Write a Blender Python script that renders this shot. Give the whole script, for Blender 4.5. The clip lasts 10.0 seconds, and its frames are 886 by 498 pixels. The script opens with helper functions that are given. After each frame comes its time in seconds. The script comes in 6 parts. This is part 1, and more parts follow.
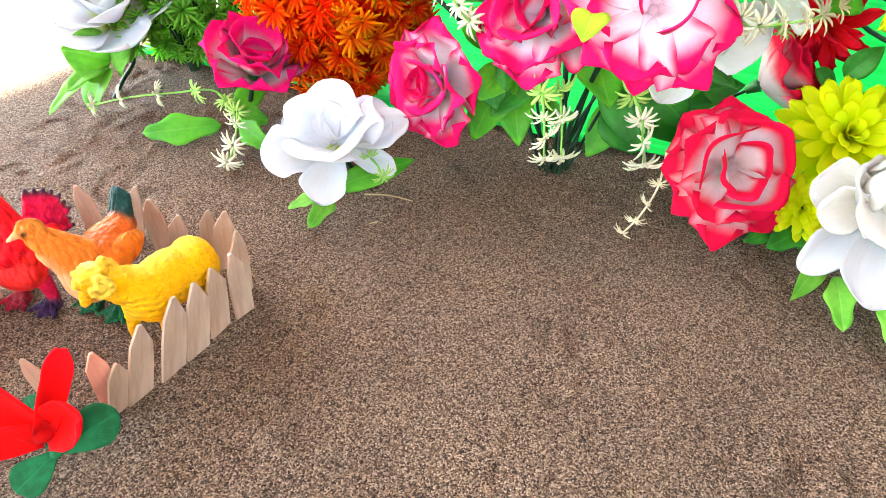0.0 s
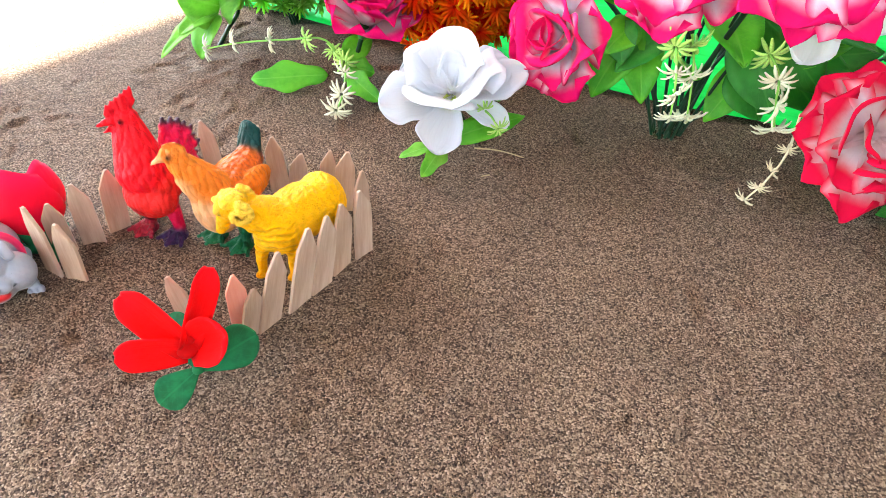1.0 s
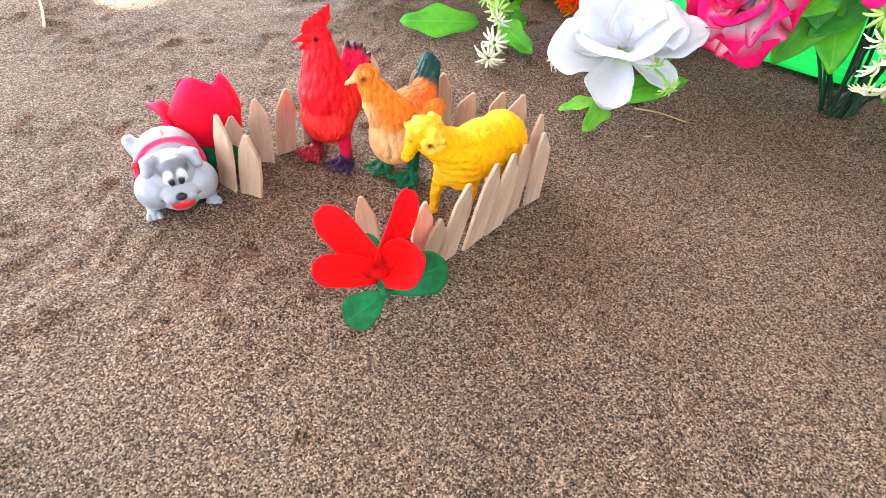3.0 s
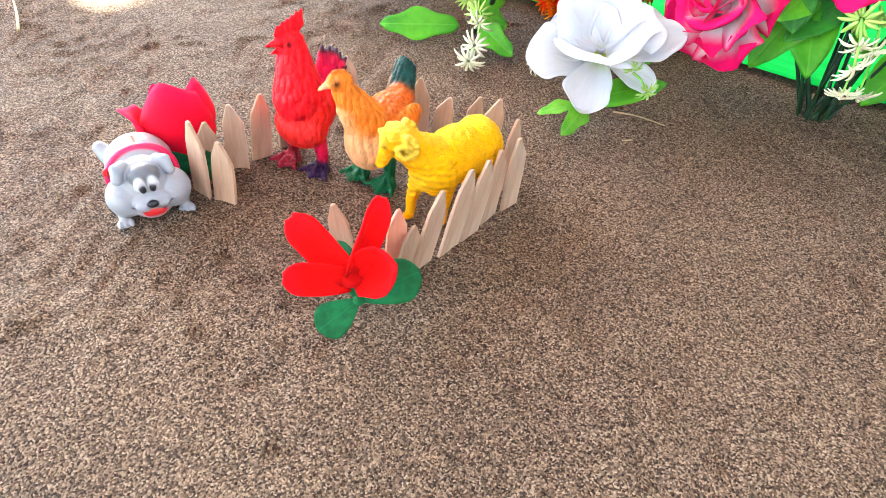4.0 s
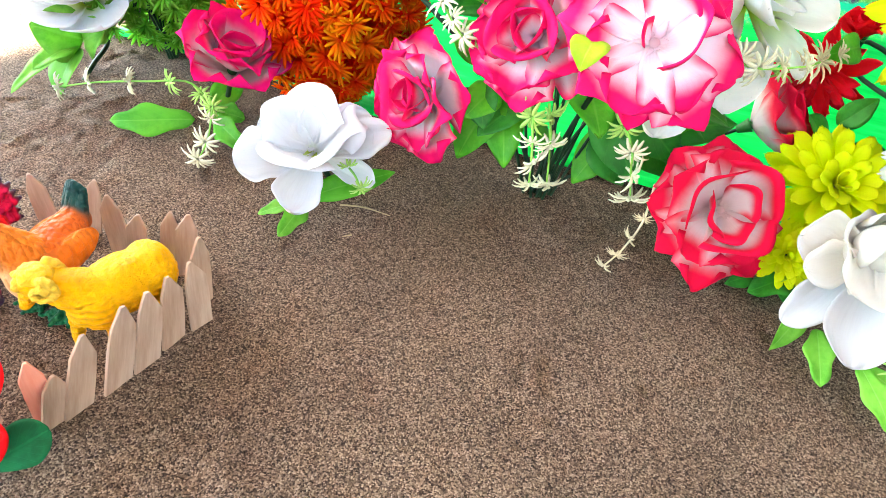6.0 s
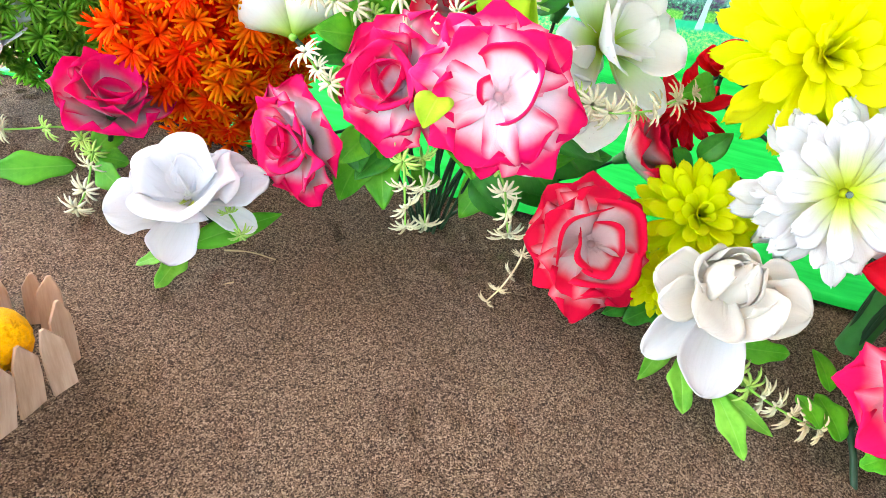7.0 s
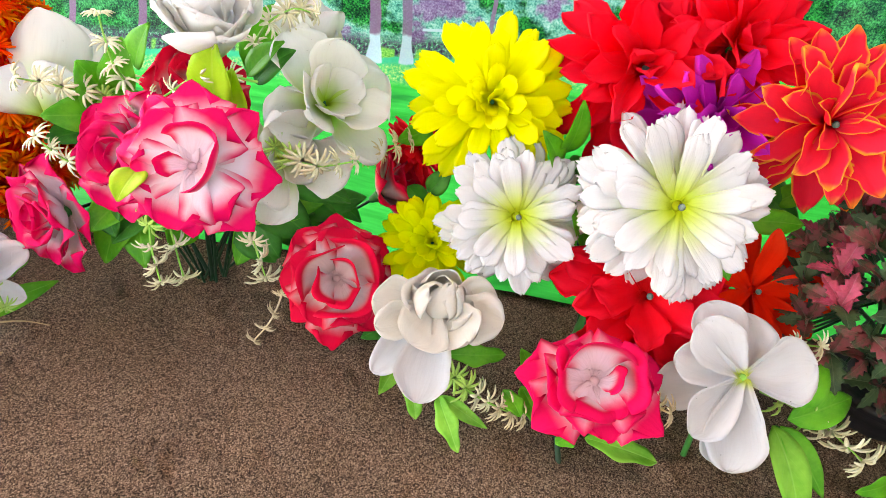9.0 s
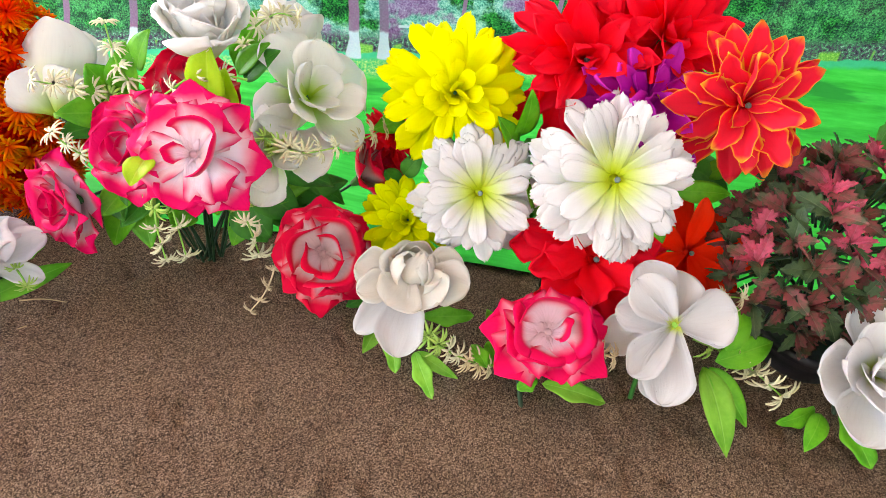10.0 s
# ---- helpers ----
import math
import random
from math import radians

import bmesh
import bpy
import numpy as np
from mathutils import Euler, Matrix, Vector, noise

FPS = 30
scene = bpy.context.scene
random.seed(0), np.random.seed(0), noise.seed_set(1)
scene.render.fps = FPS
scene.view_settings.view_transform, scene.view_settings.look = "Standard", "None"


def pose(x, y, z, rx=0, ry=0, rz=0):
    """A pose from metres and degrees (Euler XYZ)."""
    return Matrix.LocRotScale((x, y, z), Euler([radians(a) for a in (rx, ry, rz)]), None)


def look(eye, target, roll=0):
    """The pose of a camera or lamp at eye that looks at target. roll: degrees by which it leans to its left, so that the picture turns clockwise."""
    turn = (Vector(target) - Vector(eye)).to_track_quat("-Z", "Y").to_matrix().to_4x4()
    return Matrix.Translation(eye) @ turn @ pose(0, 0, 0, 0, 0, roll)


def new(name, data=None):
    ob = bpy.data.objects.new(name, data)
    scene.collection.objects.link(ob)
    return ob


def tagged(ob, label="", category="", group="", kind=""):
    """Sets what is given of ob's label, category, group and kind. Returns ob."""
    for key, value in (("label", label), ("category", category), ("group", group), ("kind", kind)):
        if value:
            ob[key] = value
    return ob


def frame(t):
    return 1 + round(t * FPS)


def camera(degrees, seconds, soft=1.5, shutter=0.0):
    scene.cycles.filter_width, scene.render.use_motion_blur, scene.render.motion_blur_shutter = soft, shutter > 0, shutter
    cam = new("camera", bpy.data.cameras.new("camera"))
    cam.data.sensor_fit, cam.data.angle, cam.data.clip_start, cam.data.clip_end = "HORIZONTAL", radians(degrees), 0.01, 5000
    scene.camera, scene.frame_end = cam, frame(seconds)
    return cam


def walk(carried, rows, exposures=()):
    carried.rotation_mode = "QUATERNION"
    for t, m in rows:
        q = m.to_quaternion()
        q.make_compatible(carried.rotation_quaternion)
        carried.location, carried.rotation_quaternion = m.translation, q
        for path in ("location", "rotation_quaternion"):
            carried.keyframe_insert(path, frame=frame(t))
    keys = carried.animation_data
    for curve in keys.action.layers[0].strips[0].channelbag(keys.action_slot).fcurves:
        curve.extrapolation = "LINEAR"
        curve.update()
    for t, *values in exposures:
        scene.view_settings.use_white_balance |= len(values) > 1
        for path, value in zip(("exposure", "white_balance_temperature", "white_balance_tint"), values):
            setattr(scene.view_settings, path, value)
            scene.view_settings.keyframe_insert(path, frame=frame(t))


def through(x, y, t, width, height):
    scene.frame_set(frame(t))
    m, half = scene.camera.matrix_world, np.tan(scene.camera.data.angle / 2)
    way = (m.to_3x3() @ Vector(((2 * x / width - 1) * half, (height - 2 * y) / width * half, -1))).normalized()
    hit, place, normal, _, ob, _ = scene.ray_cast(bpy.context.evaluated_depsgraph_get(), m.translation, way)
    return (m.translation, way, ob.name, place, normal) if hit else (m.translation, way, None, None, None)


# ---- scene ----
cam = camera(71.7, 10.0, soft=0.62)
PATH = [
    (0, (-0.041, 0.048, 0.249), (0.272, 1.541, -1.045), 1.6),
    (0.5, (-0.063, 0.048, 0.242), (0.195, 1.54, -1.065), 1.7),
    (1, (-0.087, 0.045, 0.23), (0.097, 1.524, -1.103), 1.9),
    (1.5, (-0.11, 0.043, 0.222), (0.016, 1.503, -1.138), 2.6),
    (2, (-0.133, 0.043, 0.216), (-0.069, 1.496, -1.157), 3.2),
    (2.5, (-0.151, 0.041, 0.209), (-0.1, 1.482, -1.177), 4.2),
    (2.7, (-0.154, 0.041, 0.208), (-0.106, 1.486, -1.174), 4.4),
    (3.8, (-0.151, 0.043, 0.209), (-0.096, 1.476, -1.185), 4.7),
    (4, (-0.146, 0.045, 0.21), (-0.071, 1.486, -1.176), 4.9),
    (4.5, (-0.131, 0.05, 0.213), (-0.007, 1.495, -1.164), 5.8),
    (5, (-0.104, 0.057, 0.219), (0.095, 1.512, -1.138), 6.6),
    (5.5, (-0.077, 0.062, 0.228), (0.21, 1.529, -1.1), 7.6),
    (6, (-0.038, 0.067, 0.247), (0.356, 1.552, -1.034), 7.8),
    (6.2, (-0.025, 0.067, 0.249), (0.405, 1.553, -1.02), 8.2),
    (7.3, (0.019, 0.069, 0.282), (0.583, 1.53, -0.962), 8.6),
    (7.5, (0.028, 0.059, 0.287), (0.616, 1.55, -0.909), 8.2),
    (8, (0.049, 0.045, 0.3), (0.677, 1.539, -0.871), 7.5),
    (8.5, (0.079, 0.026, 0.314), (0.786, 1.5, -0.838), 7.3),
    (9, (0.105, 0.002, 0.32), (0.858, 1.44, -0.848), 7.0),
    (9.5, (0.109, -0.023, 0.33), (0.895, 1.384, -0.854), 7.2),
    (10, (0.094, -0.049, 0.342), (0.871, 1.361, -0.844), 6.2),
]
walk(cam, [(t, look(eye, target, roll)) for t, eye, target, roll in PATH], exposures=[(0, 4.78, 6650, 5), (1.0, 4.58, 6600, 5), (1.9, 4.68, 6500, 5), (2.5, 4.74, 6500, 5), (6, 4.74, 6600, 2), (7.5, 4.47, 7000, 8), (10, 4.12, 7800, 14)])

# ---- world, sun ----
SUN_DIR = Vector((-0.45, 0.55, 0.72)).normalized()
world = bpy.data.worlds.new("sky")
scene.world = world
world.use_nodes = True
wn = world.node_tree
sky = wn.nodes.new("ShaderNodeTexSky")
sky.sky_type = "NISHITA"
sky.sun_disc = False
sky.sun_elevation = math.asin(SUN_DIR.z)
sky.sun_rotation = math.atan2(SUN_DIR.x, SUN_DIR.y)
wn.links.new(sky.outputs[0], wn.nodes["Background"].inputs[0])
wn.nodes["Background"].inputs[1].default_value = 0.10
sun = new("sun", bpy.data.lights.new("sun", "SUN"))
sun.data.energy, sun.data.angle, sun.data.color = 5.0, radians(0.6), (1.0, 0.95, 0.86)
sun.matrix_world = look(SUN_DIR * 5, (0, 0, 0))

# ---- materials ----


class Nodes:
    """A node material in the making."""

    def __init__(self, name):
        self.mat = bpy.data.materials.new(name)
        self.mat.use_nodes = True
        self.t = self.mat.node_tree
        self.bsdf = self.t.nodes["Principled BSDF"]
        self.out = self.t.nodes["Material Output"]

    def put(self, socket, value):
        if isinstance(value, bpy.types.NodeSocket):
            self.t.links.new(value, socket)
        elif isinstance(value, (tuple, list)) and len(value) == 3 and socket.type == "RGBA":
            socket.default_value = (*value, 1)
        else:
            socket.default_value = value

    def add(self, kind, ins=None, **props):
        n = self.t.nodes.new("ShaderNode" + kind)
        for k, v in props.items():
            if k == "operation":
                n.operation = v
            elif k == "data_type":
                n.data_type = v
            elif k == "blend_type":
                n.blend_type = v
            elif k == "feature":
                n.feature = v
        for k, v in (ins or {}).items():
            self.put(n.inputs[k], v)
        return n

    def math(self, op, a, b=0.0):
        n = self.add("Math", operation=op)
        self.put(n.inputs[0], a)
        self.put(n.inputs[1], b)
        return n.outputs[0]

    def step(self, x, lo, hi):
        n = self.add("MapRange")
        n.interpolation_type = "SMOOTHSTEP"
        self.put(n.inputs[0], x)
        n.inputs[1].default_value, n.inputs[2].default_value = lo, hi
        return n.outputs[0]

    def mix(self, f, a, b, how="MIX"):
        n = self.add("Mix", data_type="RGBA", blend_type=how)
        self.put(n.inputs[0], f)
        self.put(n.inputs[6], a)
        self.put(n.inputs[7], b)
        return n.outputs[2]

    def coord(self, which="Object"):
        return self.add("TexCoord").outputs[which]

    def noise(self, scale, detail=3.0, vec=None, rough=0.55):
        n = self.add("TexNoise", {"Scale": scale, "Detail": detail, "Roughness": rough})
        self.put(n.inputs["Vector"], vec if vec is not None else self.coord())
        return n.outputs[0]

    def ramp(self, f, stops):
        n = self.add("ValToRGB")
        self.put(n.inputs[0], f)
        e = n.color_ramp.elements
        while len(e) < len(stops):
            e.new(0.5)
        for el, (p, c) in zip(e, stops):
            el.position, el.color = p, (*c, 1)
        return n.outputs[0]

    def bump(self, height, strength, distance=0.001):
        n = self.add("Bump", {"Strength": strength, "Distance": distance, "Height": height})
        self.put(self.bsdf.inputs["Normal"], n.outputs[0])

    def base(self, colour, rough=0.6, spec=0.3):
        self.put(self.bsdf.inputs["Base Color"], colour)
        self.put(self.bsdf.inputs["Roughness"], rough)
        self.bsdf.inputs["Specular IOR Level"].default_value = spec
        return self

    def thin(self, colour, amount):
        """Lets some light through a thin sheet."""
        tr = self.add("BsdfTranslucent", {"Color": colour})
        m = self.add("MixShader", {0: amount})
        self.t.links.new(self.bsdf.outputs[0], m.inputs[1])
        self.t.links.new(tr.outputs[0], m.inputs[2])
        self.t.links.new(m.outputs[0], self.out.inputs[0])
        return self


def petal_mat(name, core, body, edge, lo=0.45, hi=0.9, side=0.75, through=0.38, rough=0.65, dirt=0.35, heart=0.25):
    """A dyed petal: core colour at the foot, body in the middle, edge colour along the rim."""
    k = Nodes(name)
    uv = k.add("SeparateXYZ", {0: k.coord("UV")})
    u = k.math("ABSOLUTE", k.math("SUBTRACT", k.math("MULTIPLY", uv.outputs[0], 2.0), 1.0))
    v = uv.outputs[1]
    wob = k.math("MULTIPLY", k.math("SUBTRACT", k.noise(2.2, 3), 0.5), 0.24)
    rim_v = k.step(k.math("ADD", v, wob), lo, hi)
    rim_u = k.math("MULTIPLY", k.step(k.math("ADD", u, wob), side, 1.02), k.step(v, 0.15, 0.5))
    rim = k.math("MAXIMUM", rim_v, rim_u)
    c = k.mix(k.step(v, 0.0, heart), core, body)
    c = k.mix(rim, c, edge)
    info = k.add("ObjectInfo").outputs["Random"]
    c = k.mix(k.math("MULTIPLY", info, 0.18), c, k.mix(1.0, c, (0.82, 0.80, 0.80), "MULTIPLY"))
    streak = k.noise(2.0, 4, k.add("Mapping", {0: k.coord("UV"), 3: (9, 1.2, 1)}).outputs[0])
    c = k.mix(k.math("MULTIPLY", k.step(streak, 0.45, 0.8), 0.25), c, k.mix(1.0, c, (0.8, 0.76, 0.76), "MULTIPLY"))
    specks = k.step(k.noise(24, 2), 0.70, 0.75)
    c = k.mix(k.math("MULTIPLY", k.math("MULTIPLY", specks, k.step(k.noise(1.6, 2), 0.5, 0.68)), dirt), c, (0.09, 0.06, 0.045))
    k.base(c, rough, 0.10)
    k.bsdf.inputs["Sheen Weight"].default_value = 0.02
    weave = k.noise(70, 2)
    folds = k.noise(12, 3, k.add("Mapping", {0: k.coord("UV"), 3: (0.9, 0.12, 1)}).outputs[0])
    k.bump(k.math("ADD", k.math("MULTIPLY", weave, 0.2), folds), 0.5, 0.0012)
    k.thin(c, through)
    return k.mat


def leaf_mat(name, dark, light, vein, through=0.2, rough=0.42, lo=0.35, hi=0.65):
    k = Nodes(name)
    uv = k.add("SeparateXYZ", {0: k.coord("UV")})
    s = k.math("SUBTRACT", k.math("MULTIPLY", uv.outputs[0], 2.0), 1.0)
    u, v = k.math("ABSOLUTE", s), uv.outputs[1]
    rib = k.math("SUBTRACT", 1.0, k.step(u, 0.02, 0.09))
    comb = k.math("ABSOLUTE", k.math("SINE", k.math("SUBTRACT", k.math("MULTIPLY", v, 24.0), k.math("MULTIPLY", u, 8.0))))
    side = k.math("SUBTRACT", 1.0, k.step(comb, 0.0, 0.22))
    lines = k.math("MAXIMUM", rib, k.math("MULTIPLY", side, 0.35))
    c = k.mix(k.step(k.noise(2.6, 4), lo, hi), dark, light)
    info = k.add("ObjectInfo").outputs["Random"]
    c = k.mix(k.math("MULTIPLY", info, 0.35), c, k.mix(1.0, c, (0.62, 0.74, 0.6), "MULTIPLY"))
    c = k.mix(k.math("MULTIPLY", lines, 0.35), c, vein)
    c = k.mix(k.math("MULTIPLY", k.step(k.noise(30, 2), 0.7, 0.76), 0.25), c, (0.10, 0.08, 0.05))
    k.base(c, rough, 0.35)
    k.bump(k.math("ADD", k.math("MULTIPLY", lines, -0.6), k.math("MULTIPLY", k.noise(45, 2), 0.2)), 0.4, 0.0008)
    k.thin(c, through)
    return k.mat


def plain_mat(name, colour, rough=0.5, spread=0.15, scale=60, bump=0.2, fine=600, metal=0.0, spec=0.35):
    k = Nodes(name)
    dark = tuple(x * (1 - spread) for x in colour)
    lite = tuple(min(1, x * (1 + spread)) for x in colour)
    c = k.mix(k.step(k.noise(scale, 4), 0.35, 0.65), dark, lite)
    k.base(c, k.math("ADD", k.math("MULTIPLY", k.noise(scale * 2, 2), 0.2), rough - 0.1), spec)
    k.bsdf.inputs["Metallic"].default_value = metal
    k.bump(k.noise(fine, 3), bump, 0.0008)
    return k.mat


def sand_mat():
    k = Nodes("damp_sand")
    grain = k.add("TexVoronoi", {"Scale": 1420.0})
    k.put(grain.inputs["Vector"], k.coord())
    cell = k.add("SeparateXYZ", {0: grain.outputs["Color"]})
    g = k.ramp(cell.outputs[0], [(0.0, (0.024, 0.014, 0.009)), (0.25, (0.086, 0.053, 0.034)), (0.55, (0.172, 0.112, 0.072)), (0.82, (0.275, 0.187, 0.123)), (1.0, (0.43, 0.305, 0.21))])
    g = k.mix(k.math("MULTIPLY", cell.outputs[1], 0.35), g, k.mix(1.0, g, (0.92, 0.98, 1.12), "MULTIPLY"))
    clump = k.step(k.noise(420, 3), 0.3, 0.68)
    c = k.mix(clump, k.mix(1.0, g, (0.86, 0.84, 0.82), "MULTIPLY"), g)
    damp = k.step(k.noise(9, 5), 0.30, 0.7)
    c = k.mix(damp, k.mix(1.0, c, (0.86, 0.83, 0.82), "MULTIPLY"), k.mix(1.0, c, (1.08, 1.05, 1.02), "MULTIPLY"))
    crumb = k.math("MULTIPLY", k.step(k.noise(85, 3, None, 0.65), 0.66, 0.72), k.step(k.noise(16, 3), 0.48, 0.62))
    c = k.mix(k.math("MULTIPLY", crumb, 0.4), c, (0.05, 0.03, 0.022))
    k.base(c, 0.9, 0.15)
    h = k.math("ADD", k.math("MULTIPLY", grain.outputs["Distance"], -0.9), k.math("MULTIPLY", k.noise(260, 5, None, 0.65), 0.9))
    k.bump(h, 0.8, 0.0020)
    return k.mat


def wood_mat(name, a, b):
    k = Nodes(name)
    v = k.add("Mapping", {0: k.coord(), 3: (260, 260, 26)}).outputs[0]
    g = k.noise(1.0, 5, v, 0.6)
    c = k.mix(k.step(g, 0.3, 0.7), a, b)
    info = k.add("ObjectInfo").outputs["Random"]
    c = k.mix(k.math("MULTIPLY", info, 0.5), c, k.mix(1.0, c, (0.75, 0.63, 0.52), "MULTIPLY"))
    c = k.mix(k.math("MULTIPLY", k.step(k.noise(90, 3), 0.6, 0.75), 0.35), c, (0.26, 0.17, 0.10))
    k.base(c, 0.75, 0.2)
    k.bump(g, 0.35, 0.0006)
    return k.mat


def toy_mat(name, rough=0.38, kind="smooth"):
    """Moulded, hand-painted plastic whose paint zones come from the mesh."""
    k = Nodes(name)
    c = k.add("VertexColor").outputs[0]
    if kind == "feather":
        v = k.add("Mapping", {0: k.coord(), 3: (330, 330, 120)}).outputs[0]
        v = k.mix(0.25, v, k.add("TexNoise", {"Scale": 90.0, "Vector": k.coord()}).outputs["Color"], "ADD")
        cell = k.add("TexVoronoi", {"Scale": 1.0, "Vector": v})
        relief = k.math("ADD", k.math("MULTIPLY", cell.outputs["Distance"], -1.0), k.math("MULTIPLY", k.noise(900, 3), 0.4))
        deep = 0.004
    elif kind == "wool":
        v = k.add("Mapping", {0: k.coord(), 3: (300, 420, 520)}).outputs[0]
        relief = k.math("ADD", k.noise(1.0, 4, v, 0.6), k.math("MULTIPLY", k.noise(1400, 2), 0.3))
        deep = 0.005
    else:
        relief, deep = k.noise(300, 2), 0.0002
    dim = {"feather": 0.3, "wool": 0.15}.get(kind, 0.12)
    c = k.mix(k.math("MULTIPLY", k.step(k.noise(110, 4), 0.45, 0.75), dim), c, k.mix(1.0, c, (0.70, 0.52, 0.45), "MULTIPLY"))
    c = k.mix(k.math("MULTIPLY", k.step(k.noise(900, 2), 0.68, 0.75), 0.2), c, (0.12, 0.08, 0.06))
    k.base(c, rough, 0.15 if kind != "smooth" else 0.4)
    k.bump(relief, 0.7, deep)
    return k.mat


# trunk places along the sheet (metres), half width, lean
TRUNKS = [(0.468, 0.0075, -0.03), (0.507, 0.0065, -0.05), (0.712, 0.0032, 0.06), (0.178, 0.006, 0.03), (0.245, 0.004, -0.02), (0.09, 0.005, 0.0), (0.60, 0.0028, 0.04), (0.86, 0.004, 0.0)]


def banner_mat():
    """A printed vinyl sheet: lawn below, tree trunks and leaves above; u runs along it in metres, v up the sheet in metres."""
    k = Nodes("printed_vinyl")
    uv = k.add("SeparateXYZ", {0: k.coord("UV")})
    u, v = uv.outputs[0], uv.outputs[1]
    vec = k.coord("UV")
    wob = k.math("SUBTRACT", k.noise(40, 4, vec), 0.5)
    w = k.math("SUBTRACT", v, k.math("ADD", 0.293, k.math("MULTIPLY", u, 0.104)))
    ww = k.math("ADD", w, k.math("MULTIPLY", wob, 0.012))
    streak = k.noise(1.0, 6, k.add("Mapping", {0: vec, 3: (9, 70, 1)}).outputs[0], 0.65)
    lawn = k.ramp(streak, [(0.2, (0.006, 0.42, 0.04)), (0.42, (0.010, 0.56, 0.07)), (0.58, (0.02, 0.68, 0.10)), (0.85, (0.12, 0.80, 0.18))])
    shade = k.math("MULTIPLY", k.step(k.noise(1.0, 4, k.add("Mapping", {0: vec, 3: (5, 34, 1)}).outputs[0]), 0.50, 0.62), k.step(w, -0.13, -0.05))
    lawn = k.mix(k.math("MULTIPLY", shade, 0.75), lawn, (0.004, 0.26, 0.05))
    speck = k.ramp(k.noise(300, 5, vec, 0.7), [(0.3, (0.01, 0.42, 0.14)), (0.46, (0.05, 0.60, 0.20)), (0.58, (0.36, 0.72, 0.22)), (0.72, (0.72, 0.80, 0.45))])
    lawn = k.mix(k.math("MULTIPLY", k.step(ww, -0.034, -0.022), k.math("SUBTRACT", 1.0, k.step(u, 0.74, 0.80))), lawn, speck)
    lawn = k.mix(k.step(ww, -0.010, -0.004), lawn, k.mix(k.noise(200, 3, vec), (0.01, 0.50, 0.24), (0.03, 0.66, 0.36)))
    fine = k.noise(420, 8, vec, 0.72)
    broad = k.noise(60, 6, vec, 0.65)
    leafy = k.math("ADD", k.math("MULTIPLY", fine, 0.62), k.math("MULTIPLY", broad, 0.42))
    crown = k.ramp(leafy, [(0.45, (0.002, 0.018, 0.012)), (0.51, (0.004, 0.11, 0.03)), (0.56, (0.010, 0.30, 0.055)), (0.63, (0.04, 0.52, 0.13)), (0.73, (0.30, 0.78, 0.46))])
    teal = k.ramp(leafy, [(0.36, (0.02, 0.10, 0.12)), (0.46, (0.05, 0.34, 0.28)), (0.53, (0.22, 0.60, 0.52)), (0.64, (0.60, 0.82, 0.84))])
    plum = k.ramp(leafy, [(0.38, (0.09, 0.04, 0.12)), (0.50, (0.24, 0.13, 0.32)), (0.60, (0.42, 0.32, 0.56)), (0.7, (0.66, 0.74, 0.86))])
    patch = k.noise(16, 4, vec, 0.6)
    trees = k.mix(k.step(patch, 0.40, 0.48), plum, k.mix(k.step(patch, 0.50, 0.58), teal, crown))
    side = k.math("MAXIMUM", k.step(k.math("ADD", u, k.math("MULTIPLY", wob, 0.1)), 0.76, 0.82), k.math("SUBTRACT", 1.0, k.step(u, 0.26, 0.34)))
    trees = k.mix(k.math("MULTIPLY", side, 0.9), trees, crown)
    under = k.ramp(k.noise(260, 5, vec, 0.7), [(0.36, (0.015, 0.02, 0.03)), (0.47, (0.10, 0.07, 0.14)), (0.55, (0.04, 0.26, 0.12)), (0.68, (0.45, 0.62, 0.66))])
    trees = k.mix(k.math("SUBTRACT", 1.0, k.step(ww, 0.016, 0.030)), trees, under)
    bush = k.math("MULTIPLY", k.step(k.noise(1.0, 2, k.add("Mapping", {0: vec, 3: (34, 6, 1)}).outputs[0]), 0.50, 0.54), k.math("SUBTRACT", 1.0, k.step(ww, 0.010, 0.014)))
    trees = k.mix(bush, trees, k.ramp(fine, [(0.35, (0.05, 0.34, 0.05)), (0.55, (0.22, 0.62, 0.10)), (0.7, (0.6, 0.85, 0.3))]))
    c = k.mix(k.step(ww, 0.0, 0.003), lawn, trees)
    # the pale roof of a small hut
    hut = k.math("MULTIPLY", k.math("MULTIPLY", k.step(u, 0.522, 0.524), k.math("SUBTRACT", 1.0, k.step(u, 0.572, 0.574))), k.math("SUBTRACT", 1.0, k.step(k.math("ABSOLUTE", k.math("SUBTRACT", w, 0.034)), 0.0012, 0.002)))
    c = k.mix(hut, c, (0.55, 0.70, 0.80))
    # trunks: pale below, brown violet above
    for at, wide, lean in TRUNKS:
        x = k.math("ABSOLUTE", k.math("ADD", k.math("SUBTRACT", k.math("SUBTRACT", u, at), k.math("MULTIPLY", w, lean)), k.math("MULTIPLY", wob, 0.004)))
        flare = k.math("SUBTRACT", x, k.math("MULTIPLY", k.math("SUBTRACT", 1.0, k.step(w, -0.004, 0.02)), wide * 0.5))
        on = k.math("MULTIPLY", k.math("SUBTRACT", 1.0, k.step(flare, wide * 0.75, wide)), k.step(ww, -0.007, -0.004))
        bark = k.mix(k.step(ww, 0.026, 0.030), k.mix(fine, (0.35, 0.55, 0.78), (0.80, 0.90, 0.95)), k.mix(fine, (0.16, 0.07, 0.18), (0.42, 0.24, 0.44)))
